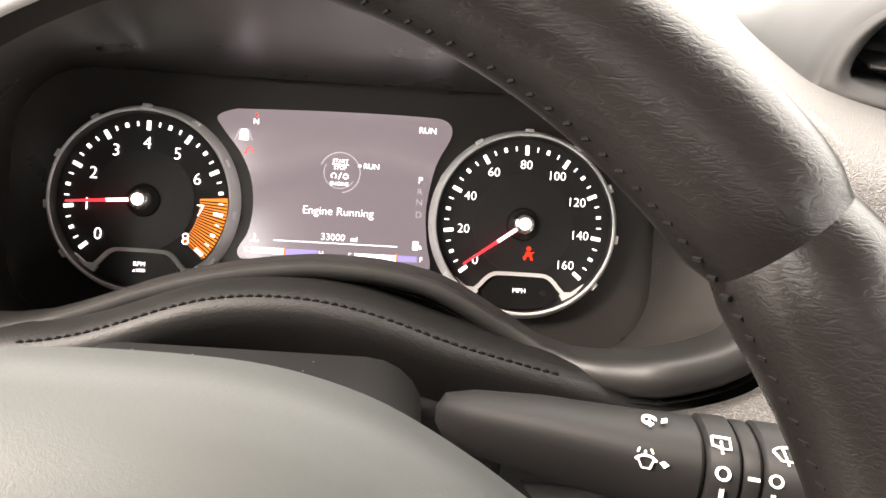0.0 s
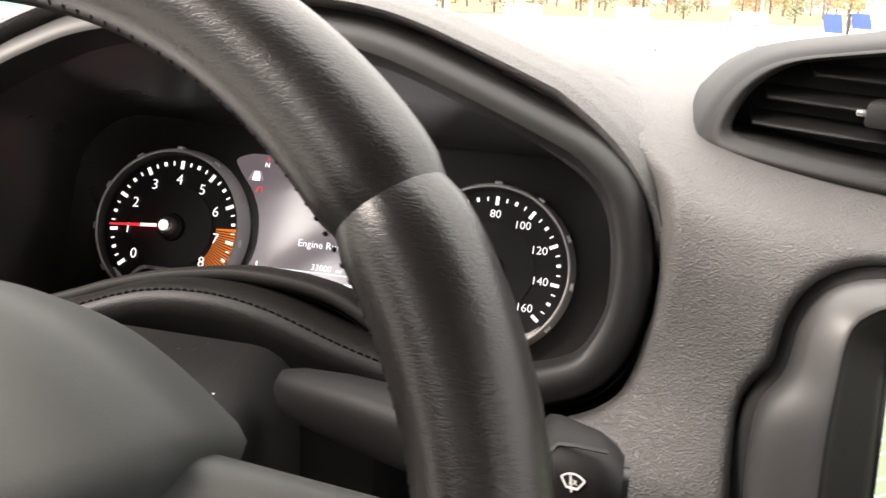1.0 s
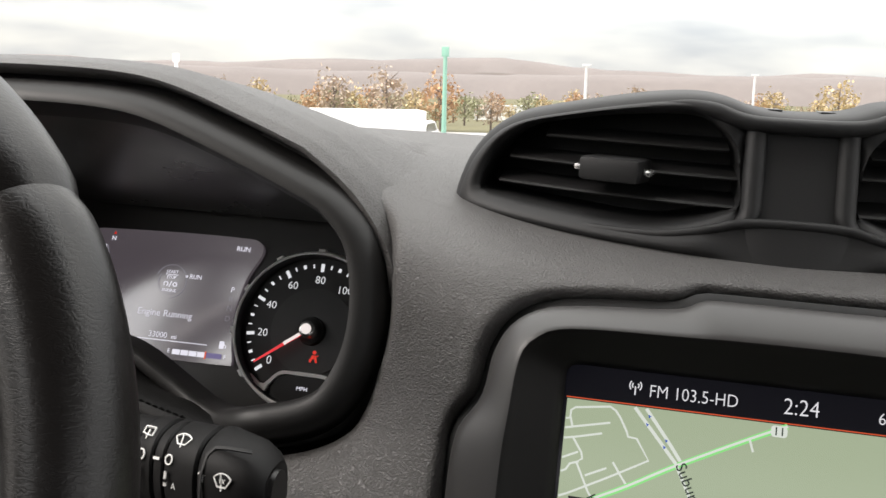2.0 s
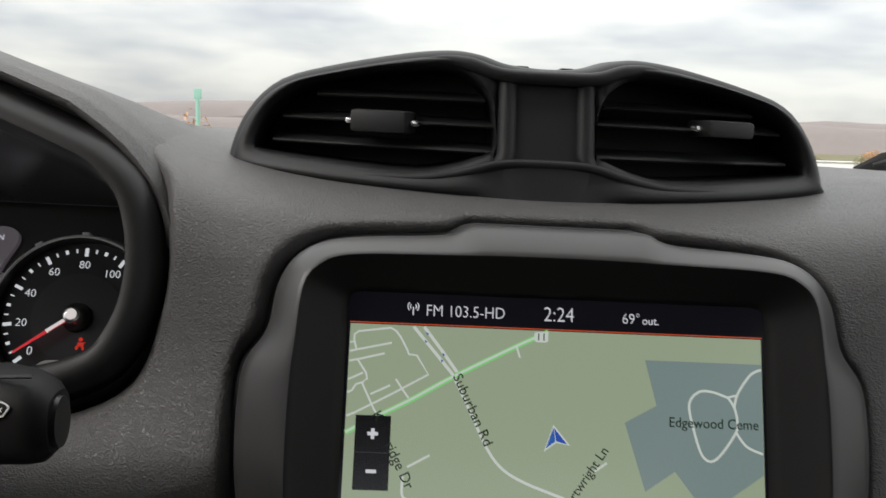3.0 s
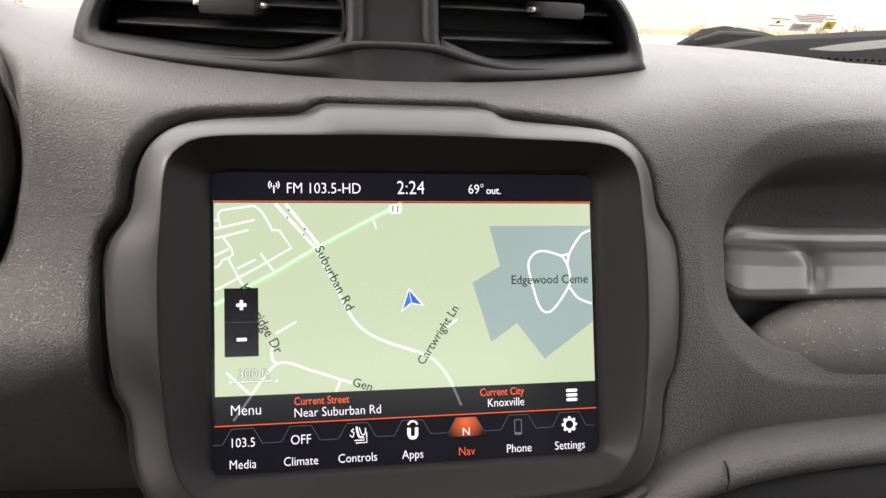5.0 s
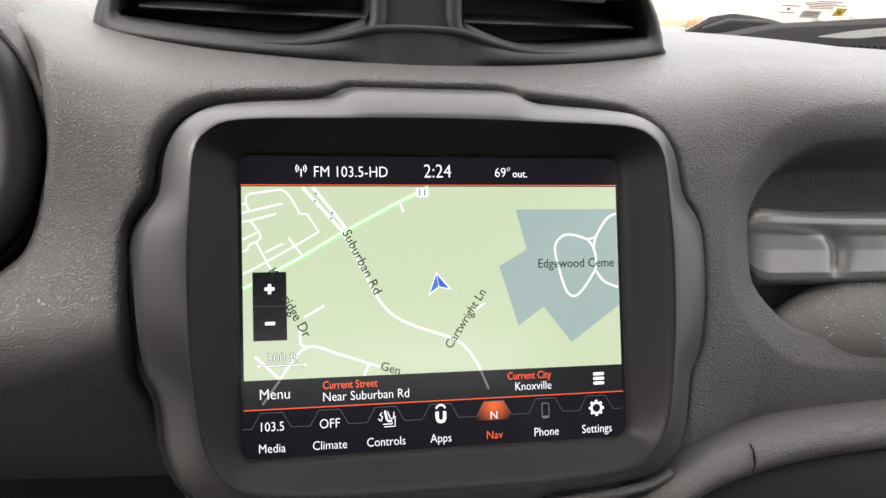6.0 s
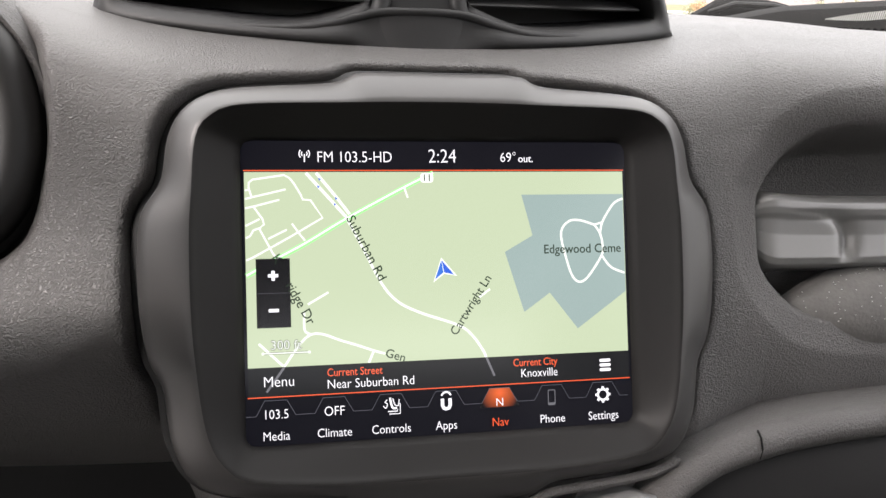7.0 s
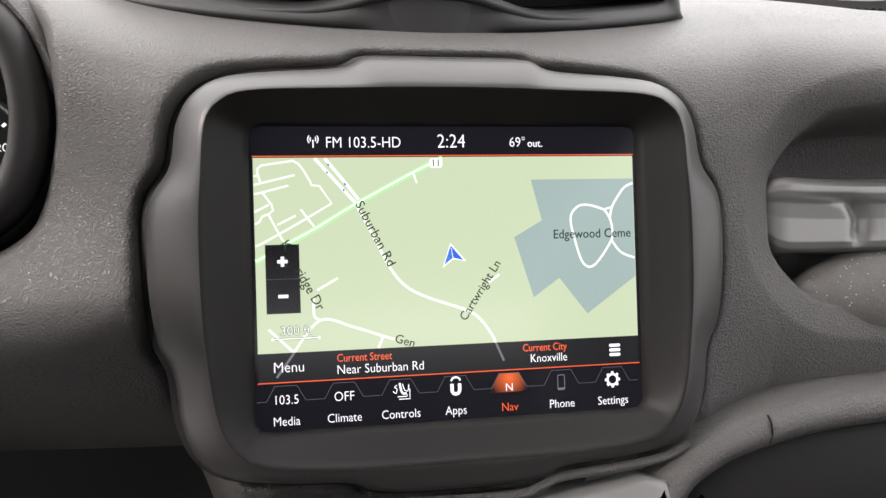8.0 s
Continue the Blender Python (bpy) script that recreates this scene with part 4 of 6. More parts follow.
ug("car_symbol", plate(K, [(-0.0562, -0.0405), (-0.0552, -0.0440), (-0.0520, -0.0440), (-0.0510, -0.0405), (-0.0510, -0.0378), (-0.0562, -0.0378)], 0.0012, 0.0016), DISPW)
ug("lane_symbol", join(ribbon(K, [(-0.0585, -0.0378), (-0.0560, -0.0440)], 0.0005, 0.0012, 0.0016), ribbon(K, [(-0.0488, -0.0378), (-0.0512, -0.0440)], 0.0005, 0.0012, 0.0016)), DISPG)
ug("steer_symbol", join(hoop(K, -0.0499, -0.0320, 0.0016, 0.0021, 0.0012, 0.0016, 24, -30, 210), ribbon(K, [(-0.0530, -0.0298), (-0.0516, -0.0312)], 0.0006, 0.0012, 0.0016)), LAMPR)

# ---- steering wheel ----
wc, wt = Vector((-0.386, -0.149, 1.0195)), radians(24.5)
wheel = thing("steering_wheel", wc, "black leather-wrapped steering wheel with a padded centre", "steering wheel")


def Wh(u, v, h=0.0):
    """On the wheel's plane: u right, v up, h towards the driver."""
    return (wc.x + u, wc.y + v * math.sin(wt) - h * math.cos(wt), wc.z + v * math.cos(wt) + h * math.sin(wt))


def rim_point(a, b, grow=0.0):
    """A point of the rim at angle a round the wheel and b round the grip."""
    thumb = math.exp(-((math.degrees(a) - 36) / 22) ** 2) + math.exp(-((math.degrees(a) - 144) / 22) ** 2)
    r, q = 0.0175 + 0.0016 * thumb + grow, 0.0188 + 0.0022 * thumb + grow
    d = 0.1795 + r * math.cos(b)
    return Wh(d * math.cos(a), d * math.sin(a), q * math.sin(b))


SEAM = radians(38.8)
for k, (a0, a1) in enumerate(((SEAM, math.pi - SEAM), (math.pi - SEAM, math.pi + 0.75), (math.pi + 0.75, 2 * math.pi - 0.75), (-0.75, SEAM))):
    n_a = max(12, int((a1 - a0) / 0.035))
    rings = []
    for i in range(n_a + 1):
        a = a0 + (a1 - a0) * i / n_a
        ends = 0.0022 * math.exp(-min(i, n_a - i) * 1.4)
        rings.append([rim_point(a, b, -ends) for b in np.arange(28) * 2 * math.pi / 28])
    part("rim", loft(rings), WHEEL, wheel, "grained black leather grip")
for a in (SEAM, math.pi - SEAM):
    part("seam", loft([[rim_point(a + k, b, -0.0022) for b in np.arange(28) * 2 * math.pi / 28] for k in (-0.006, 0.006)]), GASKET, wheel)
stitch = []
for i in range(210):
    a = i * 2 * math.pi / 210
    for b in (2.85,):
        p, q = rim_point(a, b - 0.05, -0.0004), rim_point(a + 0.006, b + 0.06, -0.0004)
        stitch.append(tube([p, q], 0.0007, 6))
part("stitching", join(*stitch), THREAD, wheel, "black stitches along the inner edge")

PADR = [(0.0, 0.079), (0.030, 0.0775), (0.055, 0.0715), (0.075, 0.0620), (0.090, 0.0525), (0.0995, 0.0455), (0.1010, 0.038), (0.0935, 0.026), (0.0890, 0.005), (0.0860, -0.015), (0.075, -0.040), (0.058, -0.064), (0.036, -0.080), (0.0, -0.086)]
pad_o = spline(PADR + [(-u, v) for u, v in PADR[-2:0:-1]], 6)
ps = star(pad_o, np.array([0.0, 0.0]), 110)
part("airbag_pad", loft([[Wh(u * k, v * k, h) for u, v in ps] for k, h in ((0.97, -0.030), (1.0, -0.012), (1.0, 0.004), (0.985, 0.012), (0.95, 0.0185), (0.88, 0.0245), (0.75, 0.030), (0.55, 0.034), (0.3, 0.0362), (0.02, 0.037))], True, True, True), PADM, wheel, "smooth dark grey airbag pad", crease=60)
badge = part("badge", loft([[Wh(r * math.cos(a), r * math.sin(a) + 0.013, h) for a in np.arange(60) * 2 * math.pi / 60] for r, h in ((0.0, 0.0400), (0.035, 0.0396), (0.0395, 0.0380), (0.041, 0.030))]), BLACK, wheel, "round dark badge plate")
part("badge_ring", loft([[Wh((0.041 + 0.0024 * math.cos(b)) * math.cos(a), (0.041 + 0.0024 * math.cos(b)) * math.sin(a) + 0.013, 0.0378 + 0.0022 * math.sin(b)) for a in np.arange(60) * 2 * math.pi / 60] for b in np.linspace(-0.4, 3.5, 8)]), CHROME, badge, "chrome ring")
for s in (-1, 1):
    spoke = part("spoke", loft([[Wh(s * (0.090 + 0.084 * t), 0.0195 - 0.004 * t + (0.0225 - 0.003 * t) * abs(math.sin(b)) ** 0.6 * math.copysign(1, math.sin(b)), 0.002 - 0.004 * t + (0.013 - 0.003 * t) * abs(math.cos(b)) ** 0.6 * math.copysign(1, math.cos(b))) for b in np.arange(24) * 2 * math.pi / 24] for t in np.linspace(0, 1, 9)], True, True, True), PADM, wheel, "dark grey spoke")
    part("spoke_trim", loft([[Wh(s * (0.092 + 0.080 * t), 0.006 - 0.004 * t + dv, 0.0135 - 0.006 * t + dh) for t in np.linspace(0, 1, 9)] for dv, dh in ((0.012, 0.0004), (0.010, 0.0022), (0.0, 0.0032), (-0.010, 0.0022), (-0.012, -0.001))], False), GLOSSB, spoke, "gloss black button panel")
    part("trim_strip", loft([[Wh(s * (0.092 + 0.080 * t), 0.0185 - 0.005 * t + dv, 0.0140 - 0.006 * t + dh) for t in np.linspace(0, 1, 9)] for dv, dh in ((0.0013, 0.0), (0.0009, 0.0014), (-0.0009, 0.0016), (-0.0013, 0.0))], False), CHROME, spoke, "thin chrome strip")
part("lower_spoke", loft([[Wh(0.028 * math.cos(b) * (1 - 0.2 * t), -0.070 - 0.105 * t, -0.006 + 0.010 * math.sin(b)) for b in np.arange(20) * 2 * math.pi / 20] for t in np.linspace(0, 1, 8)], True, True, True), PADM, wheel, "dark grey lower spoke")

# ---- steering column ----
column = thing("steering_column_cover", (-0.386, 0.02, 0.9), "dark grey dusty plastic steering column cover", "column cover")
sec = rounded(-0.068, 0.90, 0.068, 1.012, 0.022, 5)
part("shell", loft([[(-0.386 + u * k, y, 0.95 + (z - 0.95) * k + dz) for u, z in sec] for y, k, dz in ((-0.085, 0.86, -0.004), (-0.080, 0.97, 0.0), (-0.03, 1.0, 0.004), (0.015, 1.0, 0.004), (0.05, 0.8, -0.02), (0.09, 0.7, -0.03))], True, True, True), SHELL, column, crease=50)
part("boot", loft([[(-0.386 + u * k, y, 0.952 + (z - 0.955) * k + dz) for u, z in rounded(-0.11, 0.88, 0.11, 1.02, 0.02, 5)] for y, k, dz in ((0.030, 0.9, -0.030), (0.06, 0.97, -0.035), (0.12, 1.0, -0.05))], True, True, True), DEEP, column, "matt black gap cover")
specks = []
for i in range(30):
    x = random.uniform(-0.45, -0.325)
    y = random.uniform(-0.07, 0.01)
    specks.append(box(x, y, 1.0155, x + random.uniform(0.0003, 0.0008), y + random.uniform(0.0003, 0.0006), 1.0160))
part("dust", join(*specks), ICON, column, "pale specks of dust", smooth=False)["kind"] = "stuff"

# ---- wiper stalk ----
stalk = thing("wiper_stalk", (-0.25, -0.05, 1.02), "black plastic wiper stalk with white printed symbols", "stalk")


def St(x, ry, rz, dz=0.0, dy=0.0, n=28):
    out = []
    for a in np.arange(n) * 2 * math.pi / n:
        c, s = math.cos(a), math.sin(a)
        e = 2 / 2.6
        out.append((x, -0.0555 - 0.35 * (x + 0.22) + dy + 0.87 * ry * abs(c) ** e * math.copysign(1, c), 1.0255 + 0.12 * (x + 0.22) + dz + 0.86 * rz * abs(s) ** e * math.copysign(1, s)))
    return out


part("arm", loft([St(-0.3135, 0.002, 0.003, 0.004), St(-0.3105, 0.006, 0.009, 0.004), St(-0.301, 0.0095, 0.0125, 0.003), St(-0.28, 0.0125, 0.0150, 0.002), St(-0.25, 0.0152, 0.0165, 0.0), St(-0.2355, 0.0158, 0.0170, 0.0), St(-0.2345, 0.0150, 0.0162, 0.0)], True, True, True), BLACK, stalk)
part("collar", loft([St(-0.2339, 0.0155, 0.0165), St(-0.2330, 0.0168, 0.0178), St(-0.2258, 0.0170, 0.0180), St(-0.2249, 0.0158, 0.0168)], True, True, True), BLACK, stalk, "knurled black rear-wiper collar")
part("ring", loft([St(-0.2244, 0.0158, 0.0168), St(-0.2236, 0.0164, 0.0174), St(-0.2204, 0.0165, 0.0175), St(-0.2196, 0.0157, 0.0167)], True, True, True), BLACK, stalk, "plain black ring")
part("collar", loft([St(-0.2190, 0.0158, 0.0168), St(-0.2180, 0.0170, 0.0180), St(-0.2050, 0.0172, 0.0182), St(-0.2040, 0.0160, 0.0170)], True, True, True), BLACK, stalk, "black front-wiper collar")
part("knob", loft([St(-0.2034, 0.0160, 0.0168), St(-0.2020, 0.0178, 0.0186), St(-0.1985, 0.0182, 0.0190), St(-0.1850, 0.0172, 0.0172, -0.001), St(-0.1795, 0.0155, 0.0150, -0.002), St(-0.1765, 0.0120, 0.0115, -0.002)], True, True, True), BLACK, stalk, "rounded black end knob")
part("button", loft([[(x, -0.0725 + 0.0072 * math.cos(a), 1.0290 + 0.0086 * math.sin(a)) for a in np.arange(20) * 2 * math.pi / 20] for x in (-0.1775, -0.1745)], True, True, True), GLOSSB, stalk, "oval end button")


def F(u, v, h=0.0):
    """On the driver's side of the stalk: round its axis by v metres down."""
    t = -(v - 0.0102) / 0.0155
    r = 0.0143 + 0.0012 * max(0.0, min(1.0, (u + 0.2455) / 0.005)) + h
    return (u, -0.0555 - 0.35 * (u + 0.22) - r * math.cos(t), 1.0255 + 0.12 * (u + 0.22) + (r + 0.0006) * math.sin(t))


pr = lambda nm, geo: part(nm, geo, ICON, stalk, "white printed symbol", smooth=False)
W0 = 0.0009
F1 = lambda u, v, h=0.0: F(-0.2488 + 0.72 * (u + 0.2535), -0.0118 + 0.72 * (v + 0.0090), h)
F2 = lambda u, v, h=0.0: F(-0.2506 + 0.78 * (u + 0.2560), 0.0012 + 0.78 * (v - 0.0050), h)
pr("symbol", join(hoop(F1, -0.2535, -0.0095, 0.0022, 0.0030, 0.0001, W0, 16, 0, 300), ribbon(F1, [(-0.2535, -0.0095), (-0.2535, -0.0055)], 0.0007, 0.0001, W0), plate(F1, [(-0.2485, -0.0105), (-0.2465, -0.0110), (-0.2465, -0.0090), (-0.2490, -0.0085)], 0.0001, W0)))
pr("symbol", join(hoop(F2, -0.2560, 0.0085, 0.0042, 0.0050, 0.0001, W0, 14, 35, 145), ribbon(F2, [(-0.2590, 0.0052), (-0.2574, 0.0088), (-0.2546, 0.0088), (-0.2530, 0.0052)], 0.0005, 0.0001, W0), ribbon(F2, [(-0.2562, 0.0020), (-0.2562, 0.0045)], 0.0006, 0.0001, W0),
          ribbon(F2, [(-0.2582, 0.0012), (-0.2590, 0.0030)], 0.0005, 0.0001, W0), ribbon(F2, [(-0.2542, 0.0012), (-0.2534, 0.0030)], 0.0005, 0.0001, W0), plate(F2, [(-0.2512, 0.0060), (-0.2495, 0.0052), (-0.2480, 0.0064), (-0.2495, 0.0078)], 0.0001, W0)))
pr("symbol", join(hoop(F, -0.2302, -0.0060, 0.0, 0.0001, 0.0001, W0, 8), ribbon(F, [(-0.2326, -0.0082), (-0.2278, -0.0082), (-0.2278, -0.0048), (-0.2302, -0.0048), (-0.2326, -0.0055), (-0.2326, -0.0082)], 0.0005, 0.0001, W0), ribbon(F, [(-0.2302, -0.0070), (-0.2302, -0.0032)], 0.0005, 0.0001, W0)))
pr("symbol", hoop(F, -0.2302, 0.0020, 0.0014, 0.0020, 0.0001, W0, 20))
pr("symbol", join(ribbon(F, [(-0.2302, 0.0062), (-0.2302, 0.0092)], 0.0009, 0.0001, W0), ribbon(F, [(-0.2302, 0.0105), (-0.2302, 0.0118)], 0.0014, 0.0001, W0)))
pr("symbol", ribbon(F, [(-0.2238, 0.0022), (-0.2208, 0.0022)], 0.0009, 0.0001, W0))
for (cu, cv, k) in ((-0.2132, -0.0058, 0.85), (-0.1915, 0.0045, 0.85)):
    pr("symbol", join(hoop(F, cu, cv + 0.0034 * k, 0.0058 * k, 0.0063 * k, 0.0001, W0, 14, 45, 135), ribbon(F, [(cu - 0.0043 * k, cv - 0.0009 * k), (cu - 0.0020 * k, cv + 0.0022 * k), (cu + 0.0020 * k, cv + 0.0022 * k), (cu + 0.0043 * k, cv - 0.0009 * k)], 0.0005, 0.0001, W0), ribbon(F, [(cu - 0.001, cv - 0.0028 * k), (cu, cv + 0.0036 * k)], 0.0005, 0.0001, W0)))
write("writing", "1x", F, -0.1915, 0.0043, 0.0030, ICON, stalk, 0.0010)
pr("symbol", hoop(F, -0.2165, 0.0018, 0.0013, 0.0018, 0.0001, W0, 20))
pr("symbol", join(ribbon(F, [(-0.2170, 0.0055), (-0.2170, 0.0080)], 0.0009, 0.0001, W0), ribbon(F, [(-0.2170, 0.0092), (-0.2170, 0.0104)], 0.0014, 0.0001, W0)))
write("writing", "A", F, -0.2128, 0.0098, 0.0030, ICON, stalk, 0.0010)
pr("symbol", ribbon(F, [(-0.2010, 0.0062), (-0.2010, 0.0040), (-0.2022, 0.0040), (-0.2004, 0.0022), (-0.1986, 0.0040), (-0.1998, 0.0040), (-0.1998, 0.0062)], 0.0004, 0.0001, W0))

part("slit", ribbon(lambda u, v, h=0.0: F(u, v, h + 0.0012), [(-0.2005, 0.012), (-0.2005, 0.004), (-0.1998, -0.002), (-0.1975, -0.0048), (-0.192, -0.0055), (-0.182, -0.0058)], 0.0010, 0.0001, 0.0008), DEEP, stalk, "moulded groove")

# ---- centre air vents on top of the dashboard ----
pod = thing("air_vent_pod", (0, 0.12, 1.10), "black twin air vent pod with slats and tabs", "air vent")


def plan(x, z):
    return 0.052 + 2.2 * x * x + (z - 1.10) * 0.30


POD = [(0, 1.1605), (0.018, 1.1620), (0.030, 1.1658), (0.041, 1.1675), (0.055, 1.1668), (0.073, 1.1640), (0.104, 1.1575), (0.123, 1.1520), (0.1355, 1.1435), (0.1450, 1.1310), (0.1500, 1.1180), (0.1516, 1.1085), (0.1492, 1.1025), (0.110, 1.0990), (0.072, 1.0970), (0.030, 1.0958)]
POD = [(x * 1.045, z) for x, z in POD]
pod_o = spline(POD + [(0, 1.0955)] + [(-x, z) for x, z in POD[:0:-1]], 5)
OPEN = [(-0.1385, 1.1165), (-0.131, 1.1355), (-0.116, 1.1480), (-0.095, 1.1535), (-0.073, 1.1572), (-0.045, 1.1590), (-0.033, 1.1545), (-0.0255, 1.1460), (-0.0225, 1.1320), (-0.0225, 1.1205), (-0.030, 1.1160), (-0.046, 1.1105), (-0.062, 1.1085), (-0.097, 1.1100), (-0.128, 1.1125)]
OPEN = [(x * 1.04, z) for x, z in OPEN]
pc = np.array([0.0, 1.13])
po = star(pod_o, pc, 200)


def pod_ring(d, back, low=0.0):
    return [(x, plan(x, z) + back, z - low * max(0, z - 1.115)) for x, z in inset(po, d)]


part("shell", loft([pod_ring(0.0037, 0.0007), pod_ring(0.0022, 0.0014), pod_ring(0.0009, 0.0036), pod_ring(0.0, 0.009), pod_ring(-0.001, 0.03), pod_ring(-0.0005, 0.07, 0.10), pod_ring(0.002, 0.11, 0.35), pod_ring(0.006, 0.16, 0.8), pod_ring(0.010, 0.20, 1.1)], True, False, True), VENTM, pod, "smooth black shell", crease=60)
for s in (1, -1):
    op = star(spline([(x * s, z) for x, z in OPEN], 5), np.array([-0.08 * s, 1.132]), 140)
    half = inset(po, 0.0035)
    hull = [p for p in half if p[0] * s < 0.0004] + [np.array([0.0005 * s, z]) for z in np.linspace(1.0988, 1.1572, 50)]
    hull = sorted(hull, key=lambda p: math.atan2(p[1] - 1.132, (p[0] + 0.08 * s) * s))
    hs = star(np.array([p for p in hull]), np.array([-0.08 * s, 1.132]), 140)

    def lip(ring, d, b):
        out = []
        for x, z in inset(ring, d) if d else ring:
            mid = 0.0
            out.append((x, plan(x, z) + b + mid, z))
        return out

    face_rings = []
    for k in (0, 0.12, 0.26, 0.42, 0.58, 0.74, 0.88, 1.0):
        ring = []
        for (x, z), (x1, z1) in zip(hs, op):
            px, pz = x * (1 - k) + x1 * k, z * (1 - k) + z1 * k
            f = min(1.0, max(0.0, (abs(px) - 0.020) / 0.022))
            inward = min(1.0, max(0.0, (0.0262 - abs(px)) / 0.004)) * min(1.0, max(0.0, (pz - 1.1135) / 0.003)) * min(1.0, max(0.0, (1.1560 - pz) / 0.003))
            ring.append((px, plan(px, pz) + 0.0055 * inward + 0.0008 + 0.0012 * k - 0.0034 * f * f * (3 - 2 * f) * math.sin(math.pi * k ** 0.8), pz))
        face_rings.append(ring)
    part("face", loft(face_rings + [lip(op, 0.0006, 0.0042), lip(op, 0.0011, 0.008), lip(op, 0.0016, 0.045)], True, False, True), VENTM, pod, "smooth black face round an outlet", crease=60)
    part("duct", plate(lambda u, v, h: (u, plan(u, v) + 0.043 - h, v), op, -0.004, 0.0), DEEP, pod)
    for z0, a, b in ((1.1435, -0.112, -0.029), (1.1315, -0.130, -0.0245), (1.1195, -0.1345, -0.0245)):
        rings = []
        for x in np.linspace(a, b, 16):
            y = plan(x, z0) + 0.010
            rings.append([(x * s, y + dy, z0 + dz + (0.0035 if s < 0 and z0 > 1.13 and z0 < 1.14 else 0)) for dy, dz in ((0.0, -0.0008), (-0.0012, 0.0), (0.0, 0.0009), (0.022, 0.0042), (0.022, 0.0026))])
        part("slat", loft(rings, True, True, True), VENTM, pod, "thin horizontal slat", smooth=False)
    zc, x0, x1 = (1.1315, -0.094, -0.063) if s > 0 else (1.1362, 0.076, 0.109)
    xm = (x0 + x1) / 2
    ym = plan(xm, zc) + 0.004
    slope = math.degrees(math.atan(4.7 * xm))
    m = Matrix.Translation((xm, ym, zc)) @ Matrix.Rotation(radians(slope), 4, "Z")
    tab = part("tab", turned(box(-0.0145, -0.006, -0.0055 if s > 0 else -0.0042, 0.0145, 0.012, 0.0055 if s > 0 else 0.0042, 0.0026 if s > 0 else 0.002), m), VENTM, pod, "ribbed black tab on the middle slat")
    for e in (-1, 1):
        part("tab_pin", turned(box(e * 0.0166 - 0.0021, -0.001, -0.0016, e * 0.0166 + 0.0021, 0.004, 0.0012, 0.0008), m), CHROME, tab, "small bright pin")
for x in (-0.0105, 0.0117):
    part("clip", box(x - 0.0032, 0.088, 1.1580, x + 0.0032, 0.102, 1.1622, 0.0007), GLOSSB, pod, "small black clip on the saddle")
part("centre_panel", loft([[(x, plan(x, zz) + 0.0042, zz) for x in np.linspace(-0.0160, 0.0160, 7)] for zz in np.linspace(1.1140, 1.1572, 8)], False), VENTM, pod, "recessed black centre panel")
for s in (-1, 1):
    rings = []
    for zz in np.linspace(1.1130, 1.1560, 22):
        flare = 0.0035 * max(0.0, (1.1205 - zz) / 0.0065) ** 2
        rings.append([(s * (0.0187 + flare + 0.0045 * math.cos(b)), plan(0.0187, zz) + 0.0050 - 0.0046 * math.sin(b), zz) for b in np.linspace(0, math.pi, 13)])
    part("post_edge", loft(rings, False), VENTM, pod, "rounded upright edge of the centre panel")
sill = [(0.0590, 1.1078), (0.0430, 1.1104), (0.0320, 1.1134), (0.0235, 1.1158), (0.0150, 1.1168)]
sill = spline([(-0.1080, 1.1085), (-0.0830, 1.1072)] + [(-x, z) for x, z in sill] + [(0.0, 1.1171)] + sill[::-1] + [(0.0830, 1.1072), (0.1080, 1.1085)], 6, False)
part("sill", tube([(x, plan(x, z) + 0.0006, z - 0.0016) for x, z in sill], [0.0021 * min(1.0, 0.2 + (0.108 - abs(x)) / 0.03) for x, z in sill], 12), VENTM, pod, "rounded sill under the outlets")
brow_line = [(0.0620, 1.1605), (0.0480, 1.1612), (0.0360, 1.1592), (0.0270, 1.1562), (0.0180, 1.1548)]
brow_line = spline([(-x, z) for x, z in brow_line] + [(0.0, 1.1545)] + brow_line[::-1], 6, False)
part("upper_rail", tube([(x, plan(x, z) + 0.0010, z + 0.0012) for x, z in brow_line], [0.0034 * min(1.0, 0.2 + (0.062 - abs(x)) / 0.03) for x, z in brow_line], 12), VENTM, pod, "rounded rail over the outlets")
part("base_front", loft([[(x, plan(x, zz) + 0.0003 + 0.0022 * (abs(x) / 0.025) ** 3, zz) for x in np.linspace(-0.025, 0.025, 15)] for zz in np.linspace(1.0950, 1.1140, 6)], False), VENTM, pod, "smooth front under the sill")

# ---- touchscreen ----
touch = thing("touchscreen", S(0, 0.14, -0.02), "centre touchscreen showing a green navigation map", "touchscreen")
sc = np.array([0.0, 0.05])
bo = star(BEZEL, sc, 200)
RIDGE = spline([(0.0, -0.0272), (0.049, -0.0265), (0.086, -0.0252), (0.098, -0.0208), (0.1038, -0.0125), (0.1058, 0.008), (0.1068, 0.034), (0.1060, 0.070), (0.1020, 0.105), (0.0945, 0.121), (0.082, 0.128), (0.044, 0.1312), (0.0, 0.1315),
                (-0.044, 0.1312), (-0.082, 0.128), (-0.0945, 0.121), (-0.1020, 0.105), (-0.1060, 0.070), (-0.1068, 0.034), (-0.1058, 0.008), (-0.1038, -0.0125), (-0.098, -0.0208), (-0.086, -0.0252), (-0.049, -0.0265)], 6)
rg = star(RIDGE, sc, 200)
rect = star(rounded(-0.0870, -0.0130, 0.0870, 0.1162, 0.0045, 5), sc, 200)
lift = lambda ring, h: [S(u, v, h) for u, v in ring]
between = lambda k, h: lift(bo * (1 - k) + rg * k, h)
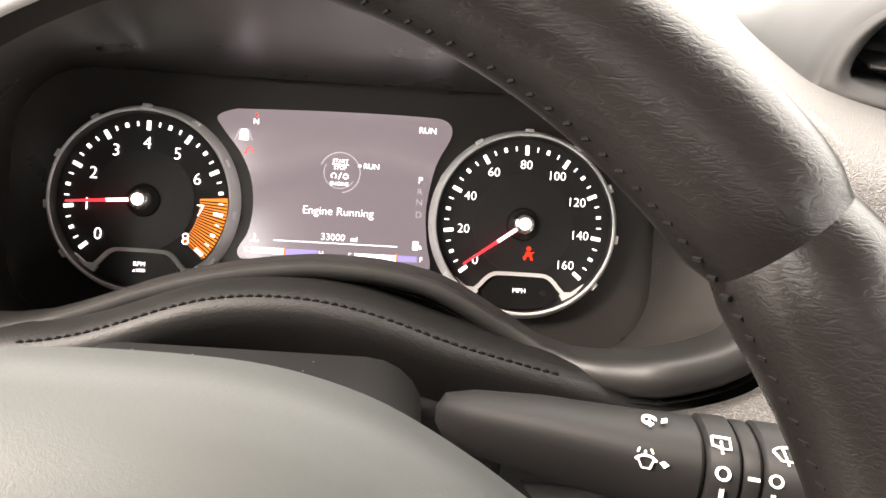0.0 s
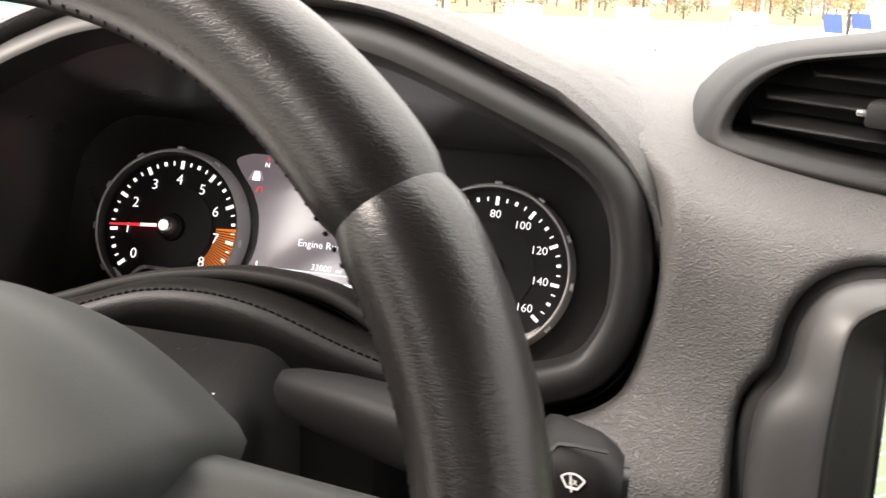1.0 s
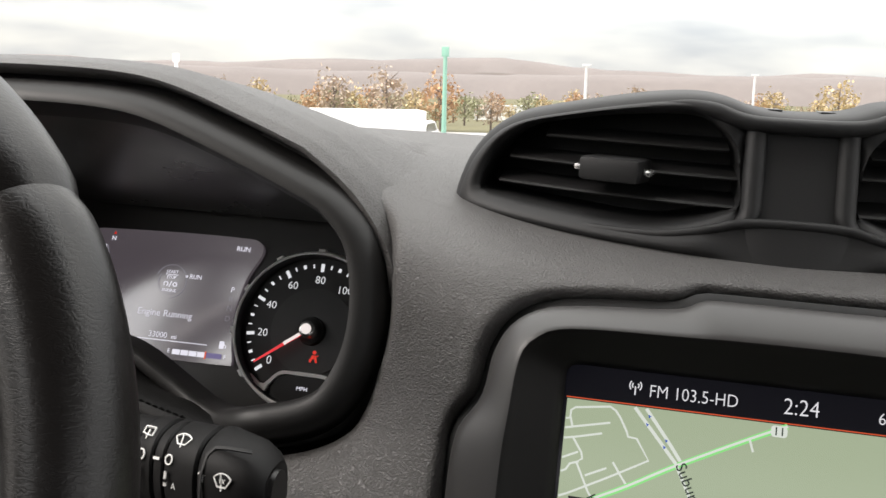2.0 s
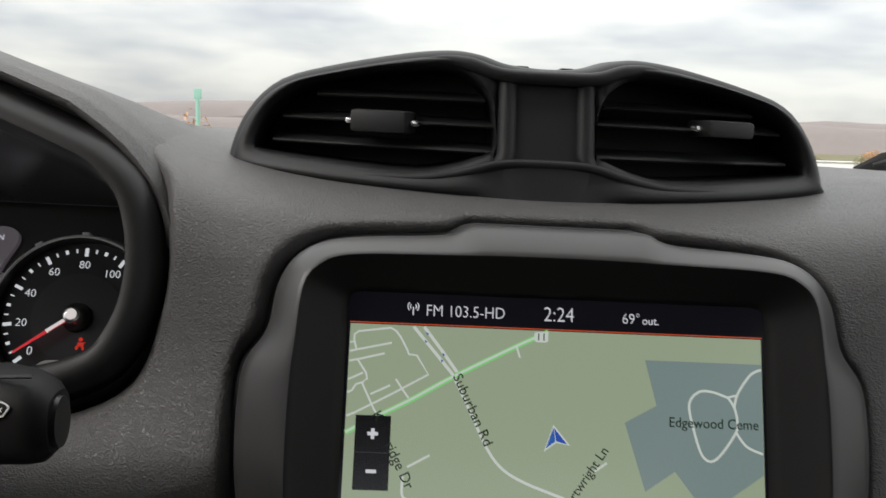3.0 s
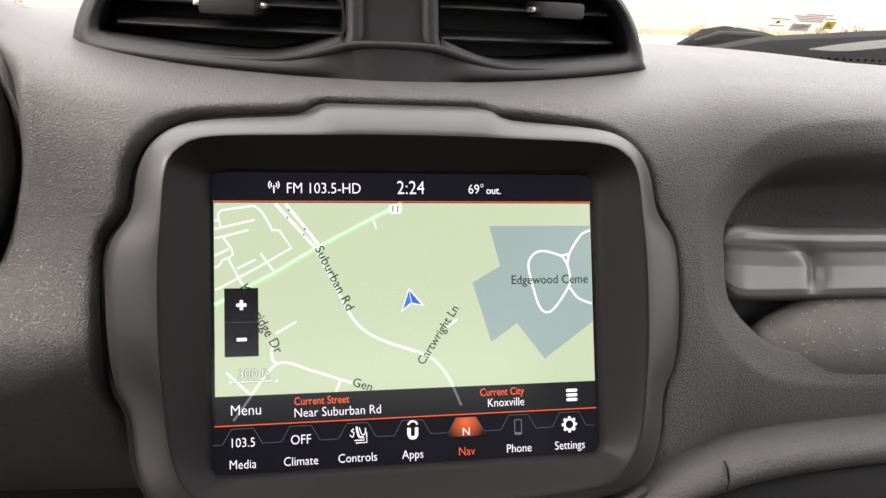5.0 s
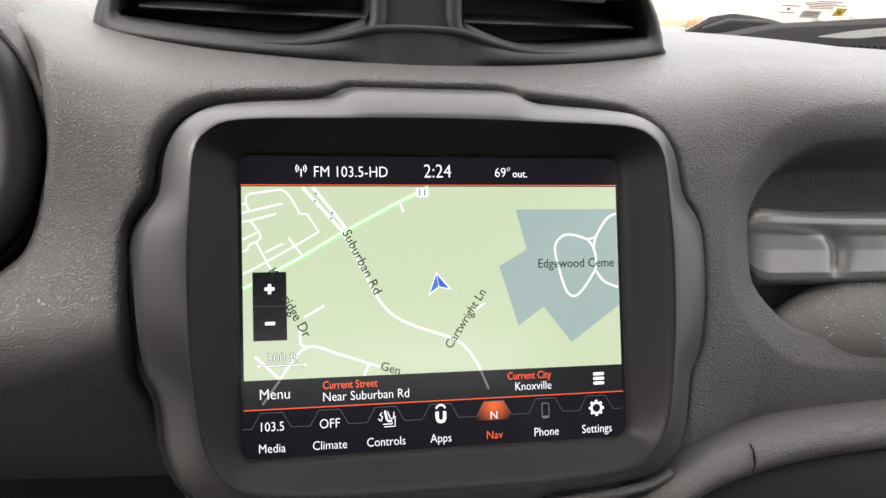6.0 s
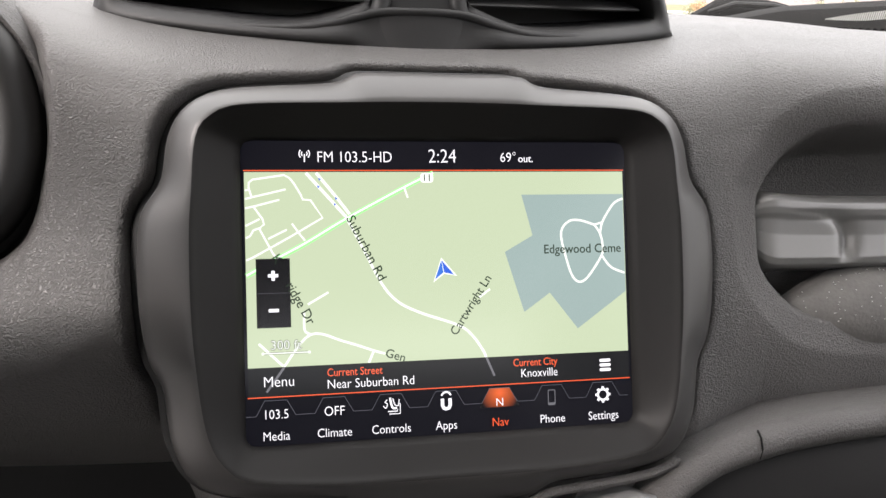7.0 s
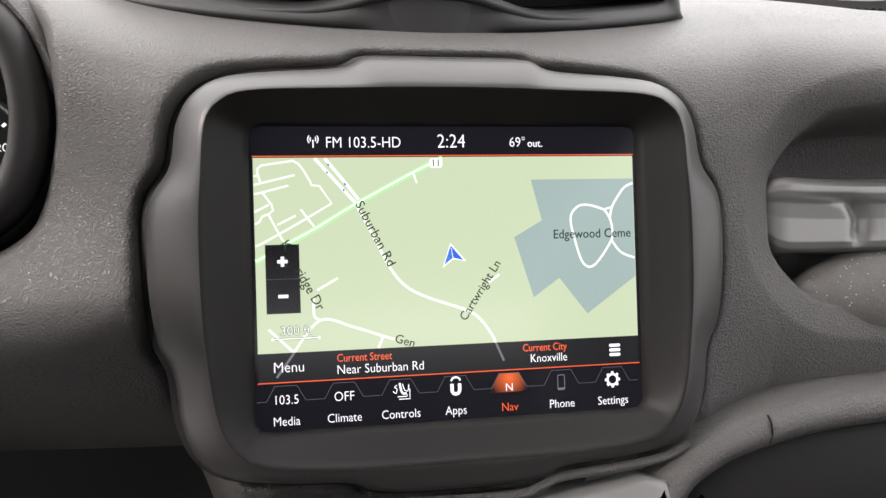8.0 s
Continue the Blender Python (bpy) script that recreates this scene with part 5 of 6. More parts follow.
part("bezel", loft([lift(inset(bo, 0.0012), -0.034), lift(inset(bo, 0.0005), -0.012), lift(inset(bo, 0.0002), -0.001), lift(inset(bo, 0.0010), 0.0022), between(0.22, 0.0052), between(0.5, 0.0090), between(0.8, 0.0122), between(0.90, 0.0130), between(0.96, 0.0132)]), SATIN, touch, "satin dark grey bezel", crease=60)
part("recess", loft([between(0.96, 0.0132), between(1.0, 0.0130), lift(inset(rg, 0.0012), 0.0118), lift(inset(rg, 0.0030), 0.0100), [S(*(p * 0.25 + q * 0.75), 0.0035) for p, q in zip(inset(rg, 0.003), rect)], lift(rect, 0.0006), lift(inset(rect, 0.0004), -0.002)]), RECESS, touch, "smooth black sloping surround", crease=60)
panel = part("display", plate(S, rounded(-0.0868, -0.0128, 0.0868, 0.1160, 0.0045, 5), -0.003, 0.0), SCRN, touch, "glossy lit display", smooth=False)
PH = [0.00004]


def sp(nm, geo_fn, mat, lab=""):
    """Adds one flat drawn shape, each a hair above the one before."""
    PH[0] += 0.000004
    return part(nm, geo_fn(PH[0]), mat, panel, lab, smooth=False)


def patch(nm, pts, mat, lab=""):
    return sp(nm, lambda h: ([S(u, v, h) for u, v in pts], [tuple(range(len(pts)))]), mat, lab)


def clip_right(pts, lim=0.0853):
    return [(min(u, lim), v) for u, v in pts]


def lane(nm, pts, width, mat, lab="", smooth=True):
    p = spline(pts, 6, False) if smooth else np.array(pts, float)

    def geo(h):
        t = np.gradient(p, axis=0)
        q = np.stack([-t[:, 1], t[:, 0]], 1)
        q /= np.linalg.norm(q, axis=1)[:, None] + 1e-12
        return loft([[S(*x, h) for x in p + q * width / 2], [S(*x, h) for x in p - q * width / 2]], False)

    return sp(nm, geo, mat, lab)


def ink(body, u, v, size, mat, angle=0.0, align="CENTER", narrow=1.0):
    PH[0] += 0.000004
    return write("writing", body, S, u, v, size, mat, panel, PH[0] + 0.0001, angle, align, "", narrow)


patch("map", [(-0.0855, 0.0006), (0.0855, 0.0006), (0.0855, 0.0832), (-0.0855, 0.0832)], MAPG, "pale green map")
patch("map_area", clip_right([(0.0364, 0.0110), (0.0853, 0.0110), (0.0853, 0.0558), (0.0614, 0.0721), (0.0485, 0.0555), (0.0362, 0.0638), (0.0279, 0.0367), (0.0411, 0.0294)]), MAPS, "grey-green area")
for pts in ([(-0.0853, 0.0084), (-0.0837, 0.0080), (-0.0836, 0.0051), (-0.0820, 0.0038), (-0.0689, 0.0019), (-0.0666, 0.0032), (-0.0647, 0.0056), (-0.0619, 0.0105), (-0.0612, 0.0124), (-0.0579, 0.0127), (-0.0529, 0.0203), (-0.0670, 0.0284), (-0.0820, 0.0365), (-0.0852, 0.0379)],
            [(-0.0853, 0.0120), (-0.0825, 0.0113), (-0.0683, 0.0080)], [(-0.0837, 0.0072), (-0.0825, 0.0113)], [(-0.0853, 0.0159), (-0.0810, 0.0150), (-0.0710, 0.0124)], [(-0.0819, 0.0152), (-0.0782, 0.0205), (-0.0776, 0.0229), (-0.0797, 0.0244), (-0.0743, 0.0350), (-0.0724, 0.0375)],
            [(-0.0853, 0.0234), (-0.0794, 0.0205)], [(-0.0853, 0.0286), (-0.0835, 0.0277), (-0.0821, 0.0253), (-0.0788, 0.0241)], [(-0.0760, 0.0290), (-0.0682, 0.0252)], [(-0.0660, 0.0226), (-0.0629, 0.0270), (-0.0599, 0.0309)]):
    lane("street", pts, 0.0008, MAPW, smooth=False)
lane("street", [(-0.0596, 0.0010), (-0.0499, 0.0120), (-0.0427, 0.0202)], 0.0013, MAPW)
lane("street", [(-0.0553, 0.0010), (-0.0474, 0.0108), (-0.0412, 0.0190)], 0.0013, MAPW)
for u, v in ((-0.0538, 0.0037), (-0.0544, 0.0069), (-0.0469, 0.0120), (-0.0475, 0.0145)):
    patch("arrow_mark", [(u - 0.0006, v - 0.0006), (u + 0.0006, v), (u - 0.0002, v + 0.0008)], MAPB)
lane("route", [(-0.0853, 0.0445), (-0.0719, 0.0372), (-0.0599, 0.0309), (-0.0427, 0.0209), (-0.0175, 0.0077), (-0.0040, 0.0010)], 0.0021, MAPV, "bright green main road")
lane("route_line", [(-0.0853, 0.0443), (-0.0719, 0.0370), (-0.0599, 0.0307), (-0.0427, 0.0207), (-0.0175, 0.0075), (-0.0040, 0.0010)], 0.0009, MAPW)
lane("street", [(-0.0170, 0.0077), (-0.0156, 0.0120)], 0.0008, MAPW, smooth=False)
lane("street", [(-0.0432, 0.0195), (-0.0358, 0.0339), (-0.0283, 0.0488), (-0.0216, 0.0569), (-0.0118, 0.0622), (0.0058, 0.0686), (0.0120, 0.0735), (0.0165, 0.0800), (0.0178, 0.0831)], 0.0011, MAPW)
lane("street", [(0.0155, 0.0565), (0.0205, 0.0530)], 0.0009, MAPW)
lane("street", [(-0.0616, 0.0600), (-0.0616, 0.0679), (-0.0592, 0.0699)], 0.0010, MAPW)
lane("street", [(-0.0600, 0.0572), (-0.0512, 0.0523)], 0.0009, MAPW, smooth=False)
lane("street", [(-0.0808, 0.0731), (-0.0709, 0.0828)], 0.0010, MAPW, smooth=False)
lane("street", [(-0.0705, 0.0831), (-0.0591, 0.0700), (-0.0450, 0.0735), (-0.0322, 0.0780), (-0.0273, 0.0795)], 0.0010, MAPW)
lane("street", [(-0.0322, 0.0780), (-0.0345, 0.0831)], 0.0010, MAPW, smooth=False)
lane("street", [(0.0710, 0.0251), (0.0639, 0.0229), (0.0584, 0.0234), (0.0547, 0.0285), (0.0565, 0.0389), (0.0602, 0.0493), (0.0657, 0.0500), (0.0739, 0.0393), (0.0746, 0.0340), (0.0735, 0.0290), (0.0710, 0.0251)], 0.0010, MAPW)
lane("street", [(0.0735, 0.0295), (0.0745, 0.0248), (0.0768, 0.0205), (0.0809, 0.0152), (0.0852, 0.0131)], 0.0010, MAPW)
lane("street", [(0.0742, 0.0393), (0.0784, 0.0446), (0.0850, 0.0474)], 0.0010, MAPW)
lane("street", [(0.0708, 0.0250), (0.0748, 0.0240)], 0.0009, MAPW, smooth=False)
patch("road_shield", rounded(-0.0098, 0.0012, -0.0040, 0.0054, 0.0012, 3), MAPW)
ink("11", -0.0069, 0.0034, 0.0044, MAPT)
ink("Suburban Rd", -0.0345, 0.0338, 0.0058, MAPT, -63.5, "CENTER", 1.04)
ink("Cartwright Ln", 0.0116, 0.0598, 0.0056, MAPT, 56, "CENTER", 0.95)
ink("ridge Dr", -0.0632, 0.0566, 0.0060, MAPT, -62, "CENTER", 0.95)
ink("K", -0.0726, 0.0376, 0.0056, MAPT, -58)
ink("Gen", -0.0228, 0.0806, 0.0054, MAPT, -18)
ink("Edgewood Ceme", 0.0460, 0.0360, 0.0058, MAPT, 0, "LEFT", 0.93)
patch("position_arrow", [(-0.0014, 0.0385), (0.0056, 0.0467), (-0.0002, 0.0457), (-0.0052, 0.0494)], MAPW)
patch("position_arrow", [(-0.0012, 0.0397), (0.0043, 0.0462), (-0.0002, 0.0451)], MAPB, "blue position arrow")
patch("position_arrow", [(-0.0014, 0.0397), (-0.0005, 0.0451), (-0.0044, 0.0481)], glow("arrow_light_blue", (0.05, 0.22, 0.85), 0.34), "light blue half of the arrow")
for v0, v1 in ((0.0374, 0.0520), (0.0520, 0.0666)):
    patch("zoom_button", [(-0.0814, v0), (-0.0672, v0), (-0.0672, v1), (-0.0814, v1)], glow("button_black", (0.01, 0.01, 0.012), 0.05, 0.15), "black zoom button")
lane("button_rule", [(-0.0812, 0.0520), (-0.0674, 0.0520)], 0.0002, TABL, smooth=False)
lane("plus", [(-0.0764, 0.0446), (-0.0722, 0.0446)], 0.0014, UIW, smooth=False)
lane("plus", [(-0.0743, 0.0425), (-0.0743, 0.0467)], 0.0014, UIW, smooth=False)
lane("minus", [(-0.0764, 0.0593), (-0.0722, 0.0593)], 0.0014, UIW, smooth=False)
for du, dv in ((-0.0003, 0.0), (0.0003, 0.0), (0.0, -0.0003), (0.0, 0.0003)):
    ink("300 ft", -0.0696 + du, 0.0741 + dv, 0.0055, MAPO)
ink("300 ft", -0.0696, 0.0741, 0.0055, MAPW)
lane("scale_line", [(-0.0796, 0.0773), (-0.0594, 0.0773)], 0.0009, MAPO, smooth=False)
lane("scale_line", [(-0.0792, 0.0773), (-0.0598, 0.0773)], 0.0005, MAPW, smooth=False)
for u in (-0.0792, -0.0598):
    patch("scale_end", [(u - 0.0005, 0.0768), (u + 0.0005, 0.0768), (u + 0.0005, 0.0779), (u - 0.0005, 0.0779)], MAPW)
patch("info_bar", [(-0.0855, 0.0832), (0.0855, 0.0832), (0.0855, 0.0954), (-0.0855, 0.0954)], BARK, "dark see-through bar")
lane("street", [(-0.0705, 0.0834), (-0.0780, 0.0935)], 0.0010, UIG, smooth=False)
lane("street", [(0.0180, 0.0834), (0.0214, 0.0915)], 0.0010, UIG, smooth=False)
for v in (0.0, 0.0956):
    lane("orange_rule", [(-0.0858, v), (0.0858, v)], 0.00042, UIO, "thin orange line", smooth=False)
ink("FM 103.5-HD", -0.0550, -0.0056, 0.0068, UIW, 0, "LEFT", 0.875)
ink("2:24", 0.0003, -0.0060, 0.0086, UIW, 0, "CENTER", 0.88)
ink("69°", 0.0267, -0.0056, 0.0062, UIW, 0, "LEFT", 0.9)
ink("out.", 0.0352, -0.0051, 0.0047, UIW, 0, "LEFT", 0.95)
sp("signal_symbol", lambda h: join(*[hoop(S, -0.0601, -0.0072, r, r + 0.00045, h, h + 0.00001, 10, a0, a0 + 90) for r in (0.0010, 0.0020) for a0 in (-45, 135)], ([S(-0.06035, -0.0070, h), S(-0.05985, -0.0070, h), S(-0.05985, -0.0036, h), S(-0.06035, -0.0036, h)], [(0, 1, 2, 3)])), UIW)
ink("Menu", -0.0728, 0.0894, 0.0064, UIW, 0, "CENTER", 0.92)
ink("Current Street", -0.0526, 0.0866, 0.0048, UIO, 0, "LEFT", 0.82)
ink("Near Suburban Rd", -0.0528, 0.0916, 0.0056, UIW, 0, "LEFT", 0.905)
ink("Current City", 0.0509, 0.0864, 0.0048, UIO, 0, "RIGHT", 0.82)
ink("Knoxville", 0.0510, 0.0912, 0.0054, UIW, 0, "RIGHT", 0.86)
for k in (-1, 0, 1):
    patch("menu_line", rounded(0.0712, 0.0892 + 0.0021 * k - 0.0007, 0.0766, 0.0892 + 0.0021 * k + 0.0007, 0.0006, 2), UIW)
for k, nm in enumerate(("Media", "Climate", "Controls", "Apps", "Nav", "Phone", "Settings")):
    c = -0.0743 + 0.02443 * k
    if nm == "Nav":
        patch("nav_glow", [(c - 0.0046, 0.0970), (c + 0.0046, 0.0970), (c + 0.0082, 0.1034), (c + 0.0092, 0.1054), (c - 0.0092, 0.1054), (c - 0.0082, 0.1034)], NAVG, "orange lit tab")
    lane("tab_outline", [(c - 0.0122, 0.1034), (c - 0.0082, 0.1034), (c - 0.0046, 0.0970), (c + 0.0046, 0.0970), (c + 0.0082, 0.1034), (c + 0.0122, 0.1034)], 0.00026, TABL, smooth=False)
    ink(nm, c, 0.1121, 0.0054, UIO if nm == "Nav" else UIW, 0, "CENTER", 0.88)
ink("103.5", -0.0743, 0.1030, 0.0056, UIW, 0, "CENTER", 0.88)
ink("OFF", -0.0498, 0.1030, 0.0058, UIW, 0, "CENTER", 0.88)
ink("N", 0.0234, 0.1034, 0.0050, UIW)
patch("nav_arrow", [(0.0234, 0.0980), (0.0241, 0.0995), (0.0227, 0.0995)], UIO)
lane("seat_symbol", [(-0.0258, 0.0986), (-0.0248, 0.1028), (-0.0228, 0.1032)], 0.0009, UIW)
lane("seat_symbol", [(-0.0246, 0.0990), (-0.0236, 0.1018), (-0.0222, 0.1020), (-0.0218, 0.0994)], 0.0004, UIW)
lane("seat_symbol", [(-0.0262, 0.1056), (-0.0214, 0.1056), (-0.0214, 0.1012)], 0.0004, UIW, smooth=False)
lane("seat_symbol", [(-0.0268, 0.1045), (-0.0226, 0.1045), (-0.0226, 0.1036)], 0.0004, UIW, smooth=False)
lane("seat_symbol", [(-0.0288, 0.1020), (-0.0276, 0.1030), (-0.0270, 0.1012), (-0.0280, 0.1004), (-0.0270, 0.0994)], 0.0004, UIW)
lane("apps_symbol", [(-0.0026, 0.1003), (-0.0026, 0.1034), (-0.0020, 0.1045), (-0.0009, 0.1048), (0.0002, 0.1045), (0.0008, 0.1034), (0.0008, 0.1003)], 0.0015, UIW, smooth=False)
lane("apps_symbol", [(-0.0030, 0.0990), (-0.0022, 0.0979), (-0.0009, 0.0975), (0.0004, 0.0979), (0.0012, 0.0990)], 0.0008, UIW)
sp("phone_symbol", lambda h: loft([[S(u, v, h) for u, v in rounded(0.0459, 0.0990, 0.0495, 0.1060, 0.0006, 2)], [S(u, v, h) for u, v in rounded(0.0463, 0.0994, 0.0491, 0.1048, 0.0003, 2)]]), UIG)
sp("gear_symbol", lambda h: join(hoop(S, 0.0723, 0.1026, 0.0019, 0.0029, h, h + 0.00001, 32), *[([S(0.0723 + r * math.cos(a + w), 0.1026 + r * math.sin(a + w), h) for r, w in ((0.0027, -0.22), (0.0037, -0.16), (0.0037, 0.16), (0.0027, 0.22))], [(0, 1, 2, 3)]) for a in np.arange(8) * math.pi / 4]), UIW)

# ---- on and beyond the windscreen ----
note = thing("windscreen_sticker", W(0.46, 0.075, 0.006), "clear film sticker with small dark print inside the windscreen", "sticker")
part("film", loft([[W(0.398 + 0.0112 * i, v, 0.0045) for i in range(11)] for v in (0.0630, 0.0950)], False), glass, note, "clear film").visible_shadow = False
part("label", loft([[W(0.4606 + 0.0051 * i, v, 0.0052) for i in range(5)] for v in (0.0675, 0.0776)], False), ICON, note, "white lower label")
part("label", loft([[W(0.4945 + 0.0037 * i, v, 0.0052) for i in range(4)] for v in (0.0720, 0.0825)], False), STICKY, note, "yellow square label")
part("mark", disc(lambda u, v, h: W(u, v, 0.0054 + h), 0.4995, 0.0772, 0.0022, 0.0002, 0.0005, 16), PRINT, note, "dark round mark")
for u0, u1, v0, v1 in ((0.4345, 0.4540, 0.0827, 0.0838), (0.4415, 0.4450, 0.0772, 0.0808), (0.4360, 0.4520, 0.0735, 0.0746), (0.4680, 0.4960, 0.0902, 0.0913), (0.4560, 0.4900, 0.0878, 0.0889), (0.4580, 0.5020, 0.0856, 0.0867), (0.4620, 0.4890, 0.0834, 0.0845), (0.4640, 0.4900, 0.0812, 0.0823), (0.4630, 0.4780, 0.0745, 0.0756), (0.4630, 0.4750, 0.0715, 0.0726)):
    part("print_bar", loft([[W(u0, v, 0.0058), W(u1, v, 0.0058)] for v in (v0, v1)], False), PRINT, note, "brown bar of small print")


def wiper(x, y, z, x1, y1, z1, lab):
    th = thing("windscreen_wiper", (x, y, z), lab, "wiper", "wipers on the windscreen")
    part("arm", tube([(x, y, z), ((x + x1) / 2, (y + y1) / 2, (z + z1) / 2 + 0.012), (x1, y1, z1)], [0.010, 0.008, 0.006], 8), GASKET, th)
    part("blade", loft([[(x + (x1 - x) * t + a, y + (y1 - y) * t - 0.02 + b, z + (z1 - z) * t + 0.002 + c) for t in np.linspace(0.1, 1.15, 10)] for a, b, c in ((0, 0, -0.006), (0, -0.006, 0.0), (0, 0, 0.009), (0, 0.008, 0.0))], False), DEEP, th)
    part("pivot", tube([(x, y, z - 0.02), (x, y, z + 0.012)], [0.016, 0.013], 12), GASKET, th)


rest = thing("windscreen_wiper", (0.47, 0.575, 1.10), "black windscreen wiper lying at the foot of the glass", "wiper", "wipers on the windscreen")
wx = [0.413, 0.424, 0.438, 0.452, 0.466, 0.490, 0.515, 0.545]
wt = np.interp(wx, [0.413, 0.438, 0.466, 0.490, 0.515, 0.545], [1.1105, 1.1255, 1.1305, 1.1290, 1.1260, 1.1200])
part("blade", loft([[(x, 0.575 + dy, 1.096 + (z - 1.096) * f) for dy, f in ((0.004, 0), (-0.004, 0.5), (-0.003, 0.86), (0.001, 1.0), (0.008, 0.9), (0.012, 0))] for x, z in zip(wx, wt)], True, True, True), GASKET, rest, "curved black wiper blade cover")
part("arm", tube([(0.426, 0.567, 1.112), (0.455, 0.563, 1.1215), (0.500, 0.560, 1.1215), (0.545, 0.560, 1.115)], [0.0022, 0.0035, 0.0035, 0.003], 8), SHELL, rest, "slim black arm")
wiper(-0.53, 0.56, 1.095, -0.44, 0.58, 1.116, "black windscreen wiper arm near the driver's side")
cowl = thing("cowl", (0, 0.6, 1.0), "black plastic cowl below the windscreen", "cowl")
part("tray", loft([[(x, y + 0.1 * (1 - (x / 0.8) ** 2), z - 0.02 * (x / 0.8) ** 2 + (0.02 * max(0, x - 0.2))) for x in np.linspace(-0.8, 0.8, 33)] for y, z in ((0.47, 1.02), (0.50, 1.080), (0.56, 1.088), (0.62, 1.085))], False), GASKET, cowl)
xs_c = np.linspace(0.40, 0.80, 21)
rise = lambda x: float(np.interp(x, [0.40, 0.44, 0.465, 0.492, 0.532, 0.637, 0.80], [1.106, 1.110, 1.115, 1.1215, 1.125, 1.134, 1.146]))
part("panel", loft([[(x, 0.530 + dy, rise(x) * f + 1.075 * (1 - f) + dz) for x in xs_c] for dy, f, dz in ((0.0, 0.0, 0.0), (-0.004, 0.55, 0.0), (0.0, 0.9, 0.0), (0.008, 1.0, 0.0), (0.06, 1.0, -0.006))], False), GASKET, cowl, "raised black cowl panel")
bars = []
for i in range(88):
    x = 0.543 + i * 0.0028
    hi = 0.0047 * math.sin(min(1.0, (i + 2) / 24) * 1.57)
    zc = float(np.interp(x, [0.543, 0.592, 0.639, 0.80], [1.1105, 1.1148, 1.1203, 1.134]))
    bars.append(([(x, 0.5225, zc - hi), (x + 0.0014, 0.5225, zc - hi), (x + 0.0034, 0.5225, zc + hi), (x + 0.002, 0.5225, zc + hi)], [(0, 1, 2, 3)]))
part("grille", join(*bars), GRILLE, cowl, "pale slanted grille slots", smooth=False)["kind"] = "stuff"
bonnet = thing("bonnet", (0, 1.2, 0.9), "white car bonnet beyond the windscreen", "bonnet")
part("panel", loft([[(x, y - 0.25 * (x / 0.8) ** 2, z - 0.05 * (x / 0.8) ** 2) for x in np.linspace(-0.8, 0.8, 25)] for y, z in ((0.68, 1.045), (0.9, 1.04), (1.3, 1.015), (1.6, 0.95), (1.68, 0.8))], False), WHITEP, bonnet)

# the car stands on a slight slope: level things outside lean a little
OUT = Matrix.Rotation(radians(-1.8), 4, "Y") @ Matrix.Rotation(radians(-0.7), 4, "X")


def out(geo):
    return [tuple(OUT @ Vector(v)) for v in geo[0]], geo[1]


def fall(r):
    """The ground's height at a distance: it slopes down beyond the car park's edge."""
    return float(np.interp(r, [5, 28, 55, 110, 220, 500, 1500], [0, -2.3, -2.7, -4.4, -7.4, -10, -12]))


rr = [0, 5, 16, 28, 55, 110, 220, 500, 900, 1500, 4500]
ground = part("ground", out(loft([[(r * math.sin(a), r * math.cos(a), fall(r)) for a in np.arange(48) * 2 * math.pi / 48] for r in rr[1:]], True, True)), ASPHALT)
tagged(ground, "pale worn asphalt car park and ground", "ground", kind="structure")
fieldo = part("ground", out(loft([[(r * math.sin(a), r * math.cos(a), fall(r) + 0.06) for a in np.linspace(-1.5, 1.5, 60)] for r in (110, 220, 500, 900, 1500, 2200)], False)), GRASS)
tagged(fieldo, "brown-green autumn fields beyond the car park", "ground", kind="structure")
for dist, high, seed in ((900, 27, 3), (1600, 60, 8)):
    line = []
    for a in np.linspace(-1.4, 1.4, 150):
        h = high * (0.62 + 0.5 * noise.noise((a * 2.2, seed, 0)) + 0.16 * noise.noise((a * 9, seed, 2)) + 0.05 * noise.noise((a * 40, seed, 4)))
        line.append((a, max(4, h)))
    geo = loft([[(dist * k * math.sin(a), dist * k * math.cos(a), h * f) for a, h in line] for k, f in ((1.0, -0.8), (1.03, 0.45), (1.08, 0.85), (1.14, 1.0), (1.3, 0.2))], False)
    tagged(part("backdrop", out(geo), HILLM), "haze-tinted wooded hills in the distance", "hills", kind="structure")


